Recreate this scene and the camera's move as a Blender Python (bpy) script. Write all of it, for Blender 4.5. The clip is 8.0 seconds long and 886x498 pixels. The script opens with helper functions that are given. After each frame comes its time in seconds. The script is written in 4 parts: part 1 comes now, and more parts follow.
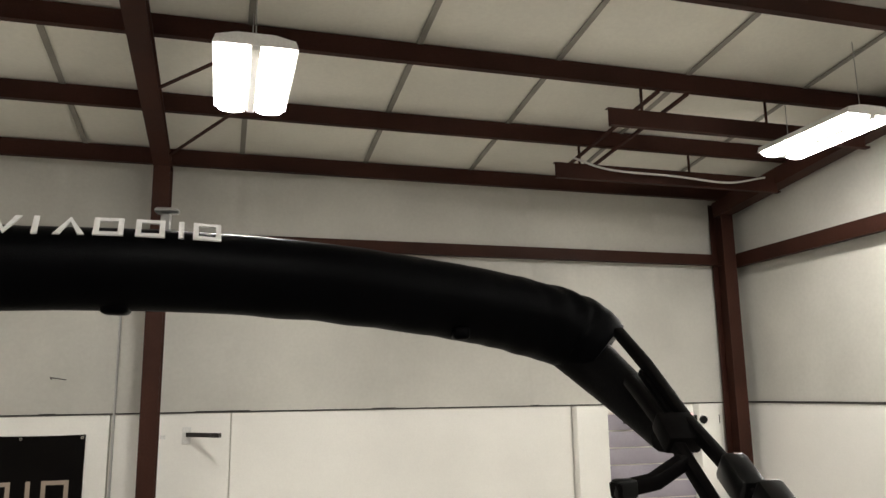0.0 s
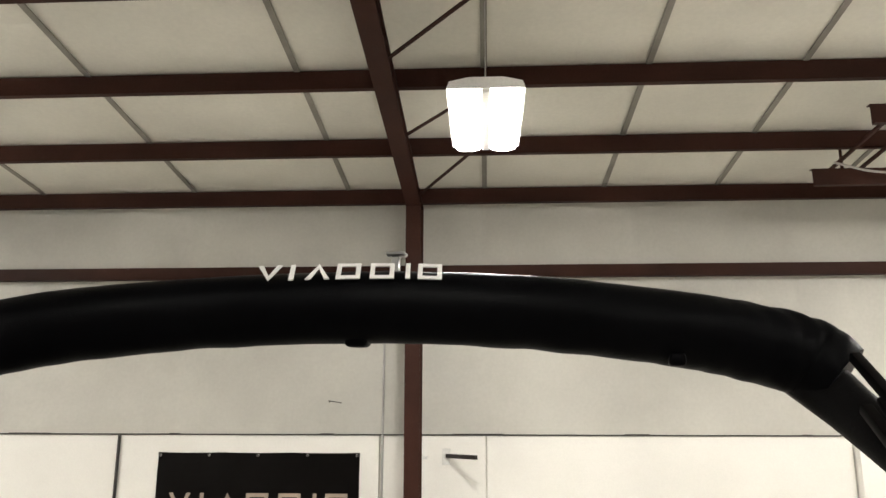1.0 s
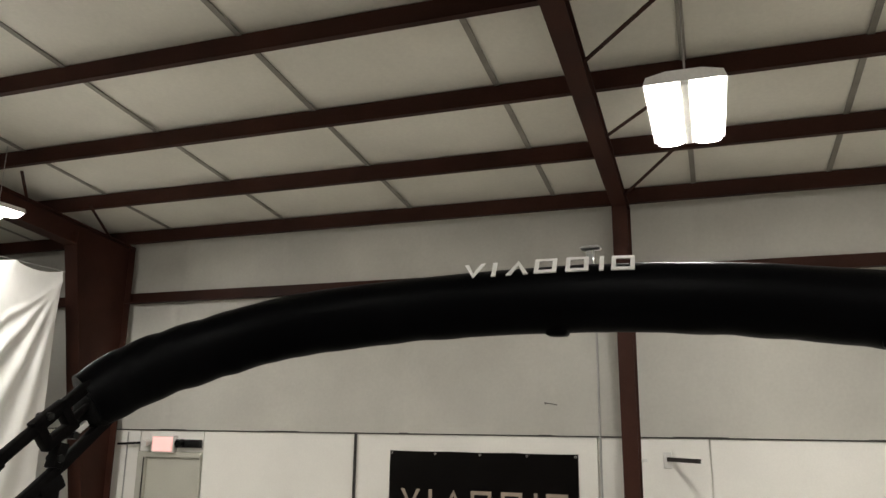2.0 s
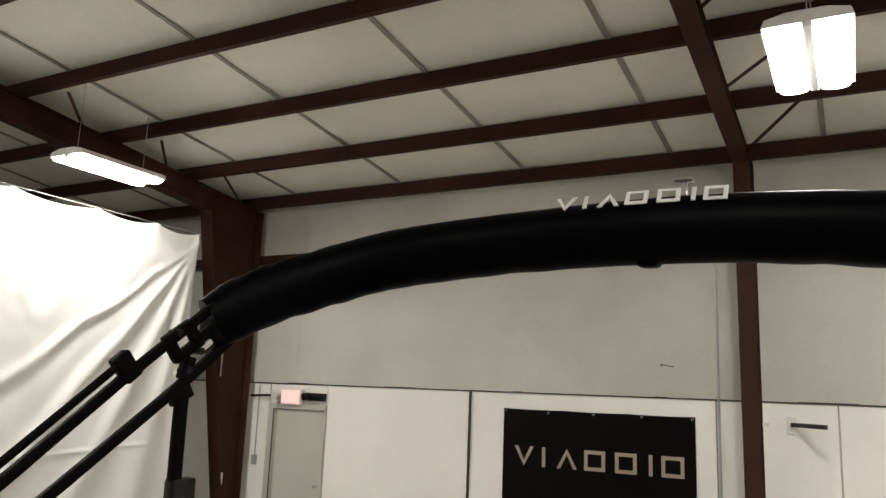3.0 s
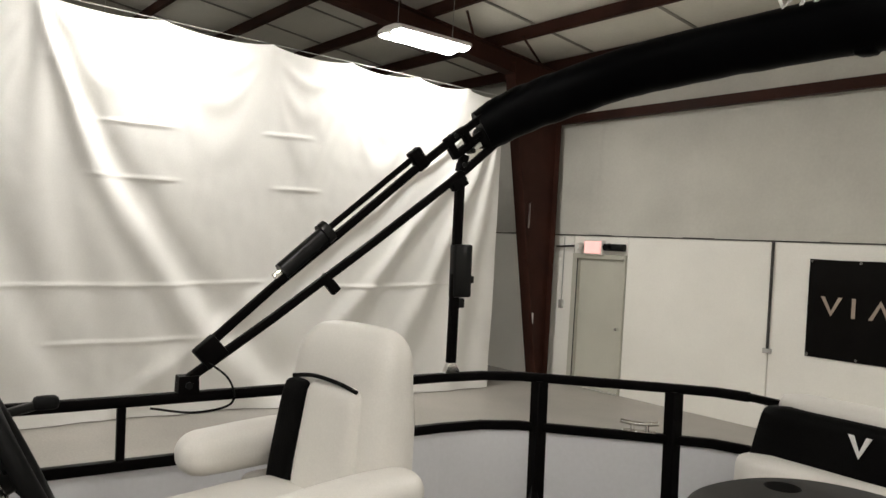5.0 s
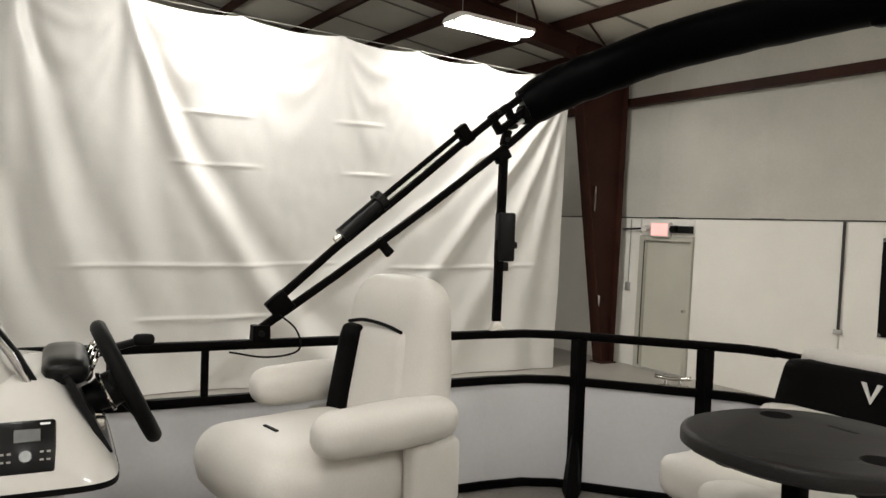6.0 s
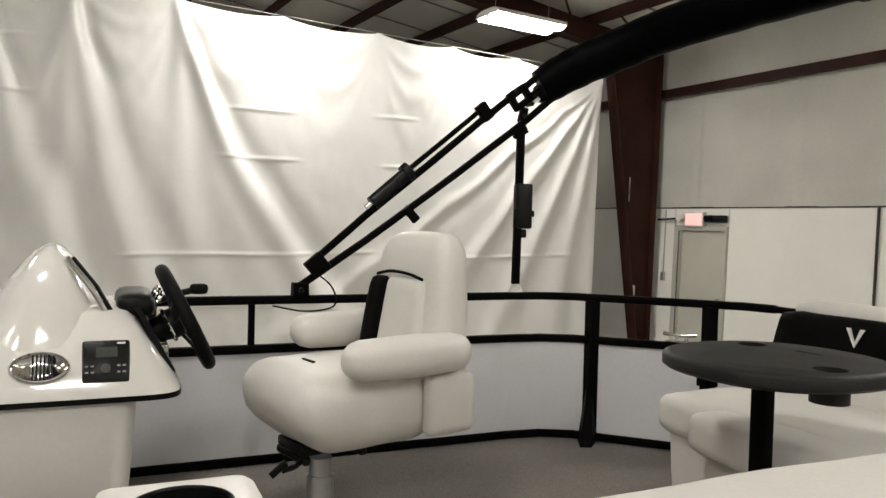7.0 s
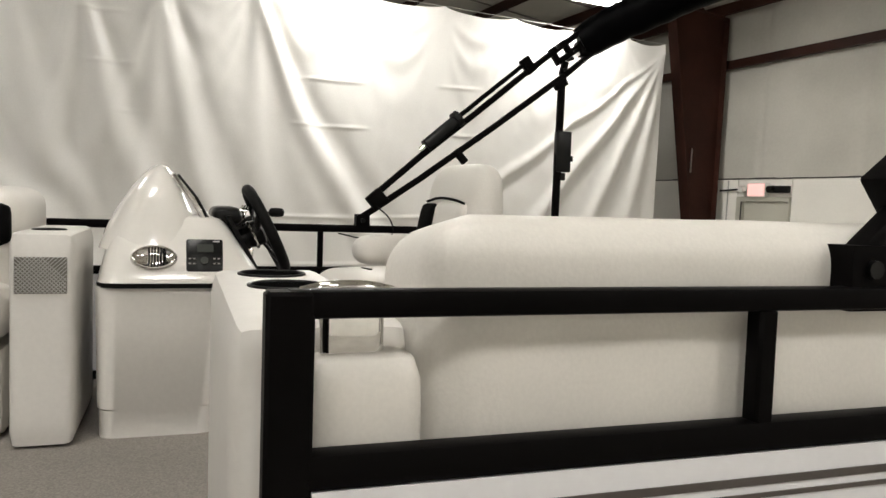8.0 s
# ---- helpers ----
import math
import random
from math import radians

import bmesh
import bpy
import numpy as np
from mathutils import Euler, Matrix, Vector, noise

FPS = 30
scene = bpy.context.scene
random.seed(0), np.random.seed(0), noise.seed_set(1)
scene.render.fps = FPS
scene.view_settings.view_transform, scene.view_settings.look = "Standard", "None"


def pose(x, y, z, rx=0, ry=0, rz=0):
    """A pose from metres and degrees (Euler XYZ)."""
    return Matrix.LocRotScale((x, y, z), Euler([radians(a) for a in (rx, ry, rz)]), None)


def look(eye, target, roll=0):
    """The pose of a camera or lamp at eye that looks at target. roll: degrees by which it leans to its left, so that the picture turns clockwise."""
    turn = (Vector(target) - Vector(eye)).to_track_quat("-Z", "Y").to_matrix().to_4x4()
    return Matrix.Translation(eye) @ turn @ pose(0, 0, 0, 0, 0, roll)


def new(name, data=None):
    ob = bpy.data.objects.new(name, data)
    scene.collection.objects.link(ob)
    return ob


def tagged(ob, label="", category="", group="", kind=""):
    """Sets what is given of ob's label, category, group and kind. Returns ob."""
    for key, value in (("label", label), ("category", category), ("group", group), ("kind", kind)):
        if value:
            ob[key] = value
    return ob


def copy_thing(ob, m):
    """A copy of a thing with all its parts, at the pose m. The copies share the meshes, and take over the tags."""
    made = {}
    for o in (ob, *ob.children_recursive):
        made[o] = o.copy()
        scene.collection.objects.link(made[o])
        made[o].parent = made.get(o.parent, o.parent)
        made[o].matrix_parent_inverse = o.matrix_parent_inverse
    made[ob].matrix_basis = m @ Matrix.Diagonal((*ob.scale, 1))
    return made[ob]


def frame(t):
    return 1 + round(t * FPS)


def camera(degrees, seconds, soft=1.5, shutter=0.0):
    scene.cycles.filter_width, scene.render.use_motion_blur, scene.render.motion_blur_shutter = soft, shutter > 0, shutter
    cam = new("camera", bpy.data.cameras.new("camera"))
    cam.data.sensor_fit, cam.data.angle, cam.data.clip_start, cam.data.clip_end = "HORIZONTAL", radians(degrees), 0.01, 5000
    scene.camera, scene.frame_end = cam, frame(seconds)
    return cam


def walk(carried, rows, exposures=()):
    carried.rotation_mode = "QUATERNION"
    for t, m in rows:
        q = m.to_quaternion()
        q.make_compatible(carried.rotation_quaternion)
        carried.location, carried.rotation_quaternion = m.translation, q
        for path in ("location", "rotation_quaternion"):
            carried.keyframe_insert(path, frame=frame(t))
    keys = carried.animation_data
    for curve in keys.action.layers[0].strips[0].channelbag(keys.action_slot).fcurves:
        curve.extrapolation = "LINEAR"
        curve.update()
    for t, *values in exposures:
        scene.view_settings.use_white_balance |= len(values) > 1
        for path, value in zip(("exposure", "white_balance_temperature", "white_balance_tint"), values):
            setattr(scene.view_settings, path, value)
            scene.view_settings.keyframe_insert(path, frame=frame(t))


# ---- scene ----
cam = camera(60.4, 8.0)
LIGHTNESS = [(0, 0.1), (0.5, 0.44), (1, 0.66), (1.5, 0.44), (2, 0.0), (3.5, 0.15), (4.5, 0.08), (5, 0.0), (7, -0.02), (7.5, -0.08), (8, 0.04)]
PATH = [
    (0, (0.363, -0.072, 2.593), (0.907, 1.816, 2.967), -0.8),
    (0.5, (0.391, -0.096, 2.605), (0.607, 1.847, 3.026), -0.2),
    (1, (0.465, -0.206, 2.592), (0.358, 1.742, 3.032), 0.1),
    (1.5, (0.512, -0.315, 2.562), (0.114, 1.592, 3.013), 0.1),
    (2, (0.54, -0.353, 2.523), (-0.106, 1.484, 2.978), 0.7),
    (3.5, (0.722, -0.436, 2.311), (-0.339, 1.235, 2.597), 2.9),
    (4, (0.819, -0.549, 2.225), (-0.4, 1.027, 2.4), 3.1),
    (4.5, (0.99, -0.614, 2.131), (-0.419, 0.803, 2.202), 3.2),
    (5, (1.211, -0.624, 2.089), (-0.356, 0.618, 2.087), 3.4),
    (6.5, (1.651, -0.748, 1.943), (-0.049, 0.304, 1.901), 2.8),
    (7, (1.821, -0.782, 1.863), (0.085, 0.211, 1.818), 2.6),
    (7.5, (2.015, -0.807, 1.758), (0.235, 0.105, 1.708), 2.4),
    (8, (2.261, -0.886, 1.667), (0.447, -0.051, 1.563), 3.1),
]
walk(cam, [(t, look(eye, target, roll)) for t, eye, target, roll in PATH], LIGHTNESS)

# ---- world and light ----
world = bpy.data.worlds.new("world")
scene.world = world
world.use_nodes = True
world.node_tree.nodes["Background"].inputs[0].default_value = (0.5, 0.48, 0.45, 1)
world.node_tree.nodes["Background"].inputs[1].default_value = 0.05
scene.view_settings.exposure = 0.0


# ---- materials ----
def material(name, color, rough=0.6, metal=0.0, var=0.12, grain=0.06, scale=2.0, fine=60.0, bump=0.15, coat=0.0, spread=0.15, spec=0.5):
    m = bpy.data.materials.new(name)
    m.use_nodes = True
    nt = m.node_tree
    bsdf = nt.nodes["Principled BSDF"]
    tc = nt.nodes.new("ShaderNodeTexCoord")
    big, small = nt.nodes.new("ShaderNodeTexNoise"), nt.nodes.new("ShaderNodeTexNoise")
    big.inputs["Scale"].default_value, big.inputs["Detail"].default_value = scale, 5
    small.inputs["Scale"].default_value, small.inputs["Detail"].default_value = fine, 4
    for n in (big, small):
        nt.links.new(tc.outputs["Object"], n.inputs["Vector"])
    mixed = []
    for n, amount in ((big, var), (small, grain)):
        r = nt.nodes.new("ShaderNodeMapRange")
        r.inputs[1].default_value, r.inputs[2].default_value = 0.3, 0.7
        r.inputs[3].default_value, r.inputs[4].default_value = 1 - amount, 1 + amount
        nt.links.new(n.outputs["Fac"], r.inputs[0])
        mixed.append(r)
    mul = nt.nodes.new("ShaderNodeMath")
    mul.operation = "MULTIPLY"
    nt.links.new(mixed[0].outputs[0], mul.inputs[0])
    nt.links.new(mixed[1].outputs[0], mul.inputs[1])
    sc = nt.nodes.new("ShaderNodeVectorMath")
    sc.operation = "SCALE"
    sc.inputs[0].default_value = color
    nt.links.new(mul.outputs[0], sc.inputs["Scale"])
    nt.links.new(sc.outputs[0], bsdf.inputs["Base Color"])
    rr = nt.nodes.new("ShaderNodeMapRange")
    rr.inputs[3].default_value, rr.inputs[4].default_value = max(0.02, rough * (1 - spread)), min(1, rough * (1 + spread))
    nt.links.new(big.outputs["Fac"], rr.inputs[0])
    nt.links.new(rr.outputs[0], bsdf.inputs["Roughness"])
    bsdf.inputs["Metallic"].default_value = metal
    bsdf.inputs["Specular IOR Level"].default_value = spec
    bsdf.inputs["Coat Weight"].default_value = coat
    bsdf.inputs["Coat Roughness"].default_value = 0.08
    if bump:
        b = nt.nodes.new("ShaderNodeBump")
        b.inputs["Strength"].default_value, b.inputs["Distance"].default_value = bump, 0.004
        nt.links.new(small.outputs["Fac"], b.inputs["Height"])
        nt.links.new(b.outputs[0], bsdf.inputs["Normal"])
    return m


def glow(name, color, strength):
    m = bpy.data.materials.new(name)
    m.use_nodes = True
    b = m.node_tree.nodes["Principled BSDF"]
    b.inputs["Base Color"].default_value = (0.8, 0.8, 0.8, 1)
    b.inputs["Emission Color"].default_value = (*color, 1)
    b.inputs["Emission Strength"].default_value = strength
    return m


M_WALL = material("painted_liner_panel", (0.88, 0.86, 0.80), 0.55, var=0.05, grain=0.02, scale=0.8, bump=0.05)
# the roof's white facing again, its colour greyed for the shade on the walls
M_WALLFACE = material("shaded_white_facing", (0.53, 0.515, 0.465), 0.6, var=0.13, grain=0.03, scale=0.7, fine=25, bump=0.3)
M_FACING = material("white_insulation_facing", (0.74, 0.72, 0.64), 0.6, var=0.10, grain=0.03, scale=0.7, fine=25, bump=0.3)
M_STEEL = material("red_oxide_painted_steel", (0.040, 0.015, 0.010), 0.55, var=0.3, grain=0.1, scale=1.5, spec=0.14)
M_FLOOR = material("grey_concrete", (0.33, 0.31, 0.28), 0.45, var=0.2, grain=0.1, scale=0.6, fine=40)
M_DRAPE = material("white_vinyl_tarpaulin", (0.80, 0.79, 0.76), 0.38, var=0.04, grain=0.02, scale=1.2, bump=0.1)
M_BLACK = material("black_powder_coat", (0.003, 0.0026, 0.0026), 0.45, var=0.2, grain=0.1, scale=6, bump=0.06, spec=0.03)
M_CANVAS = material("black_canvas", (0.0013, 0.0013, 0.0016), 0.40, var=0.3, grain=0.25, scale=5, fine=220, bump=0.2, spec=0.03)
M_VINYL = material("off_white_vinyl", (0.70, 0.675, 0.63), 0.42, var=0.05, grain=0.03, scale=4, fine=180, bump=0.08)
M_PANEL = material("white_aluminium_skin", (0.70, 0.70, 0.72), 0.32, var=0.05, grain=0.02, scale=2, bump=0.03)
M_GEL = material("white_gelcoat", (0.72, 0.70, 0.66), 0.12, var=0.03, grain=0.01, scale=3, bump=0.0, coat=0.6)
M_MOULD = material("white_moulded_shell", (0.72, 0.70, 0.665), 0.38, var=0.03, grain=0.02, scale=3, bump=0.03)
M_DECK = material("grey_woven_deck", (0.215, 0.195, 0.175), 0.8, var=0.1, grain=0.25, scale=3, fine=160, bump=0.5)
M_LAMP = glow("lamp_diffuser", (1.0, 0.965, 0.91), 60)
M_LAMPBODY = material("white_lamp_housing", (0.75, 0.74, 0.7), 0.4, var=0.05)


# ---- helpers for building ----
def mesh_of(name, bm, mat, smooth=40):
    bmesh.ops.recalc_face_normals(bm, faces=bm.faces)
    if smooth:
        for f in bm.faces:
            f.smooth = True
        for e in bm.edges:
            e.smooth = len(e.link_faces) == 2 and e.calc_face_angle(0) < radians(smooth)
    me = bpy.data.meshes.new(name)
    bm.to_mesh(me)
    bm.free()
    me.materials.append(mat)
    return me


def part(name, bm, mat, parent=None, label="", smooth=40):
    ob = new(name, mesh_of(name, bm, mat, smooth))
    ob.parent = parent
    return tagged(ob, label)


def thing(name, label, category, kind="", group=""):
    return tagged(new(name), label, category, group, kind)


def structure(name, bm, mat, label, category="", smooth=40):
    return tagged(part(name, bm, mat, smooth=smooth), label, category or name.split("_")[0], "", "structure")


def box(bm, x0, x1, y0, y1, z0, z1, bevel=0.0, seg=2, m=None):
    made = bmesh.ops.create_cube(bm, size=1.0)["verts"]
    t = Matrix.Translation(((x0 + x1) / 2, (y0 + y1) / 2, (z0 + z1) / 2)) @ Matrix.Diagonal((abs(x1 - x0), abs(y1 - y0), abs(z1 - z0), 1))
    bmesh.ops.transform(bm, matrix=(m @ t) if m else t, verts=made)
    if bevel:
        edges = list({e for v in made for e in v.link_edges})
        bmesh.ops.bevel(bm, geom=edges, offset=bevel, segments=seg, profile=0.5, affect="EDGES")
    return bm


def B(*a, **k):
    return box(bmesh.new(), *a, **k)


def sweep(bm, pts, prof, up=(0, 0, 1), caps=True, scales=None):
    """A profile of (side, up) pairs drawn along a line of points."""
    pts = [Vector(p) for p in pts]
    rings = []
    for i, p in enumerate(pts):
        d = (pts[min(i + 1, len(pts) - 1)] - pts[max(i - 1, 0)]).normalized()
        side = d.cross(Vector(up))
        side = side.normalized() if side.length > 1e-4 else Vector((1, 0, 0))
        top = side.cross(d).normalized()
        k = scales[i] if scales else 1
        rings.append([bm.verts.new(p + side * a * k + top * b * k) for a, b in prof])
    n = len(prof)
    for r, s in zip(rings, rings[1:]):
        for j in range(n):
            bm.faces.new((r[j], r[(j + 1) % n], s[(j + 1) % n], s[j]))
    if caps:
        bm.faces.new(rings[0])
        bm.faces.new(rings[-1][::-1])
    return bm


def ring(r, n=12, sx=1.0, sy=1.0):
    return [(r * sx * math.cos(2 * math.pi * i / n), r * sy * math.sin(2 * math.pi * i / n)) for i in range(n)]


def rect(w, h, r=0.0, n=3):
    if r <= 0:
        return [(-w / 2, -h / 2), (w / 2, -h / 2), (w / 2, h / 2), (-w / 2, h / 2)]
    out = []
    for cx, cy, a0 in ((w / 2 - r, h / 2 - r, 0), (-w / 2 + r, h / 2 - r, 90), (-w / 2 + r, -h / 2 + r, 180), (w / 2 - r, -h / 2 + r, 270)):
        for i in range(n + 1):
            a = radians(a0 + 90 * i / n)
            out.append((cx + r * math.cos(a), cy + r * math.sin(a)))
    return out


def T(pts, prof, **k):
    return sweep(bmesh.new(), pts, prof, **k)


def glossy(name, color, rough, metal=0.0, coat=0.0, spec=0.5):
    return material(name, color, rough, metal, var=0.06, grain=0.03, scale=8, fine=120, bump=0.02, coat=coat, spec=spec)


M_CHROME = glossy("polished_chrome", (0.78, 0.77, 0.75), 0.08, 1.0)
M_ALU = glossy("brushed_aluminium", (0.60, 0.60, 0.60), 0.3, 1.0)
M_SILVER = material("silver_print", (0.72, 0.71, 0.69), 0.35, var=0.05, bump=0.0)
M_GOLD = material("pale_bronze_print", (0.42, 0.34, 0.27), 0.4, 0.3, var=0.15, scale=5, bump=0.0)
M_PLASTIC = glossy("black_plastic", (0.004, 0.004, 0.004), 0.3, spec=0.2)
M_TABLE = material("charcoal_moulded_plastic", (0.013, 0.012, 0.0115), 0.5, var=0.1, grain=0.15, scale=4, fine=200, bump=0.3, spec=0.25)
M_RUBBER = material("black_rubber", (0.006, 0.006, 0.006), 0.5, var=0.1, bump=0.1, spec=0.09)
M_BVINYL = material("black_vinyl", (0.004, 0.0038, 0.0038), 0.5, var=0.15, grain=0.15, scale=5, fine=200, bump=0.3, spec=0.035)
M_DOOR = material("beige_painted_door", (0.50, 0.49, 0.42), 0.45, var=0.06, scale=1.5, bump=0.03)
M_SEAM = material("grey_seam_tape", (0.24, 0.225, 0.195), 0.6, var=0.2, scale=3)
M_DARK = material("dark_trim", (0.03, 0.025, 0.022), 0.5, var=0.15)
M_BANNER = material("black_banner_vinyl", (0.007, 0.0055, 0.005), 0.36, var=0.2, grain=0.1, scale=2.5, fine=90, bump=0.15, spec=0.15)
M_EXIT = glow("exit_sign_face", (1.0, 0.27, 0.22), 0.72)
M_SCREEN = glossy("grey_display", (0.05, 0.055, 0.05), 0.15)
M_GRILLE = material("silver_mesh", (0.24, 0.23, 0.21), 0.4, 0.5, var=0.05)
M_CONDUIT = material("grey_galvanised_conduit", (0.45, 0.44, 0.42), 0.4, 0.6, var=0.1)
M_LAV = material("lavender_roller_shutter", (0.36, 0.33, 0.38), 0.3, 0.2, var=0.12, scale=2)
M_CABLE = material("white_cable", (0.55, 0.53, 0.5), 0.5, var=0.05)
M_WOOD = material("weathered_timber_block", (0.28, 0.20, 0.13), 0.8, var=0.25, grain=0.2, scale=4, fine=50, bump=0.5)
M_STRIPE = material("dark_bronze_decal", (0.06, 0.05, 0.045), 0.3, var=0.05, bump=0.0)
M_CARD = material("white_label", (0.62, 0.52, 0.48), 0.6, var=0.1)

BOAT = pose(0.02, 0, 0, 1.26, 0, -5.7)


def boat_thing(name, label, category, group="", at=None):
    ob = thing(name, label, category, "", group)
    ob.matrix_basis = BOAT @ at if at else BOAT
    return ob


def loft(bm, rings, close=True, caps=True):
    rows = [[bm.verts.new(p) for p in r] for r in rings]
    n = len(rows[0])
    for a, b in zip(rows, rows[1:]):
        for j in range(n if close else n - 1):
            bm.faces.new((a[j], a[(j + 1) % n], b[(j + 1) % n], b[j]))
    if caps:
        bm.faces.new(rows[0][::-1])
        bm.faces.new(rows[-1])
    return bm


def superellipse(cx, cy, z, a, b, n=28, e=3.0):
    out = []
    for i in range(n):
        t = 2 * math.pi * i / n
        c, s = math.cos(t), math.sin(t)
        out.append((cx + a * math.copysign(abs(c) ** (2 / e), c), cy + b * math.copysign(abs(s) ** (2 / e), s), z))
    return out


def cushion(x0, x1, y0, y1, z0, z1, r=0.05, puff=0.012, seg=5, rough_amp=0.003, seed=0.0, cuts=6):
    """A stuffed, rounded block: large round edges, faces swelling a little, soft dents."""
    bm = bmesh.new()
    bmesh.ops.create_cube(bm, size=1.0)
    bmesh.ops.subdivide_edges(bm, edges=list(bm.edges), cuts=cuts, use_grid_fill=True)
    hx, hy, hz = (x1 - x0) / 2, (y1 - y0) / 2, (z1 - z0) / 2
    c = Vector(((x0 + x1) / 2, (y0 + y1) / 2, (z0 + z1) / 2))
    r = min(r, hx * 0.98, hy * 0.98, hz * 0.98)
    for v in bm.verts:
        q = v.co * 2
        p = []
        for k, h in zip(q, (hx, hy, hz)):
            # crowd the rows towards the rounded rim
            k2 = math.copysign(min(1.0, abs(k)) ** 0.6, k)
            p.append(k2 * h)
        p = Vector(p)
        inner = Vector((max(-hx + r, min(hx - r, p.x)), max(-hy + r, min(hy - r, p.y)), max(-hz + r, min(hz - r, p.z))))
        d = p - inner
        if d.length > 1e-6:
            p = inner + d.normalized() * r
        f = 1 - max(abs(q.x) * (hx > 0), 0) ** 2
        n = d.normalized() if d.length > 1e-6 else Vector((0, 0, 0))
        face = [(1 - (p.x / hx) ** 2), (1 - (p.y / hy) ** 2), (1 - (p.z / hz) ** 2)]
        swell = puff * max(0.0, face[0] * face[1] + face[1] * face[2] + face[0] * face[2])
        p = p + n * (swell + rough_amp * noise.noise((p + c) * 7 + Vector((seed, 0, 0))))
        v.co = p + c
    return bm


def disc(bm, cx, cy, z, r, h, n=28, flip=False):
    """An upright solid drum."""
    return loft(bm, [[(cx + r * math.cos(2 * math.pi * i / n), cy + r * math.sin(2 * math.pi * i / n), zz) for i in range(n)] for zz in (z, z + h)])


def drilled(bm, holes, top):
    """The solid with round wells sunk into its top: (x, y, radius, depth) each."""
    here = bpy.context.scene.collection.objects
    cut = bmesh.new()
    for x, y, r, d in holes:
        disc(cut, x, y, top - d, r, d + 0.1, 40)
    made = []
    for b in (bm, cut):
        bmesh.ops.recalc_face_normals(b, faces=b.faces)
        me = bpy.data.meshes.new("blank")
        b.to_mesh(me)
        b.free()
        made.append(bpy.data.objects.new("blank", me))
        here.link(made[-1])
    mod = made[0].modifiers.new("drill", "BOOLEAN")
    mod.operation, mod.object, mod.solver = "DIFFERENCE", made[1], "EXACT"
    done = bpy.data.meshes.new_from_object(made[0].evaluated_get(bpy.context.evaluated_depsgraph_get()))
    out = bmesh.new()
    out.from_mesh(done)
    for ob in made:
        me = ob.data
        bpy.data.objects.remove(ob)
        bpy.data.meshes.remove(me)
    bpy.data.meshes.remove(done)
    return out


def torus(bm, m, R, r, n=40, k=12, arc=2 * math.pi):
    rows = []
    for i in range(n):
        a = arc * i / n
        rows.append([m @ Vector(((R + r * math.cos(2 * math.pi * j / k)) * math.cos(a), (R + r * math.cos(2 * math.pi * j / k)) * math.sin(a), r * math.sin(2 * math.pi * j / k))) for j in range(k)])
    vs = [[bm.verts.new(p) for p in row] for row in rows]
    for i in range(n):
        for j in range(k):
            bm.faces.new((vs[i][j], vs[(i + 1) % n][j], vs[(i + 1) % n][(j + 1) % k], vs[i][(j + 1) % k]))
    return bm


def smooth_line(pts, per=8):
    """A Catmull-Rom line through the points."""
    pts = [Vector(p) for p in pts]
    q = [pts[0] * 2 - pts[1]] + pts + [pts[-1] * 2 - pts[-2]]
    out = []
    for i in range(1, len(q) - 2):
        for s in range(per):
            t = s / per
            a, b, c, d = q[i - 1], q[i], q[i + 1], q[i + 2]
            out.append(0.5 * ((2 * b) + (c - a) * t + (2 * a - 5 * b + 4 * c - d) * t * t + (3 * b - a - 3 * c + d) * t ** 3))
    out.append(pts[-1])
    return out


# ---- the hall ----
WY, EX, WX, SY = 8.82, 7.07, -20.0, -14.0
PURLIN_Y, SLOPE, EAVE = 1.31, 0.105, 5.2


def roof(y):
    return EAVE + (8.5 - y) * SLOPE


structure("floor", B(WX, EX, SY, WY + 0.3, -0.2, 0), M_FLOOR, "smooth grey concrete workshop floor", "floor")


def facing(x0, x1, z0, z1, y, step, face=-1):
    """White insulation facing, taut at its seams and swelling a little between them."""
    bm = bmesh.new()
    nx, nz = int((x1 - x0) / 0.05), 16
    grid = []
    for j in range(nz + 1):
        row = []
        for i in range(nx + 1):
            x, z = x0 + (x1 - x0) * i / nx, z0 + (z1 - z0) * j / nz
            b = abs(math.sin(math.pi * (x - 0.45) / step)) ** 0.22
            d = 0.038 * b + 0.012 * noise.noise((x * 1.1, z * 1.4, 3)) + 0.007 * noise.noise((x * 5, z * 0.5, 9))
            row.append(bm.verts.new((x, y + face * d, z)))
        grid.append(row)
    for a, b in zip(grid, grid[1:]):
        for i in range(nx):
            bm.faces.new((a[i], a[i + 1], b[i + 1], b[i]))
    back = [bm.verts.new(p) for p in ((x0, y + 0.2, z0), (x1, y + 0.2, z0), (x1, y + 0.2, z1), (x0, y + 0.2, z1))]
    bm.faces.new(back)
    return bm


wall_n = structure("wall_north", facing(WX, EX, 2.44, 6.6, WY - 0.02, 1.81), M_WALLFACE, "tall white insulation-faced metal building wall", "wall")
part("backing", B(WX, EX, WY + 0.05, WY + 0.25, 0, 2.44), M_FACING, wall_n)
part("ledge_trim", B(WX, EX, WY - 0.045, WY - 0.005, 2.425, 2.447), M_DARK, wall_n)
PANELS = ((-20, -14), (-13.99, -7.95), (-7.94, -7.22), (-6.14, -3.83), (-3.82, -0.76), (-0.75, 0.465), (0.475, 4.55))
for a, b in PANELS:
    part("liner_panel", B(a + 0.003, b - 0.003, WY - 0.03, WY + 0.05, 0.0, 2.422, 0.003, 1), M_WALL, wall_n)
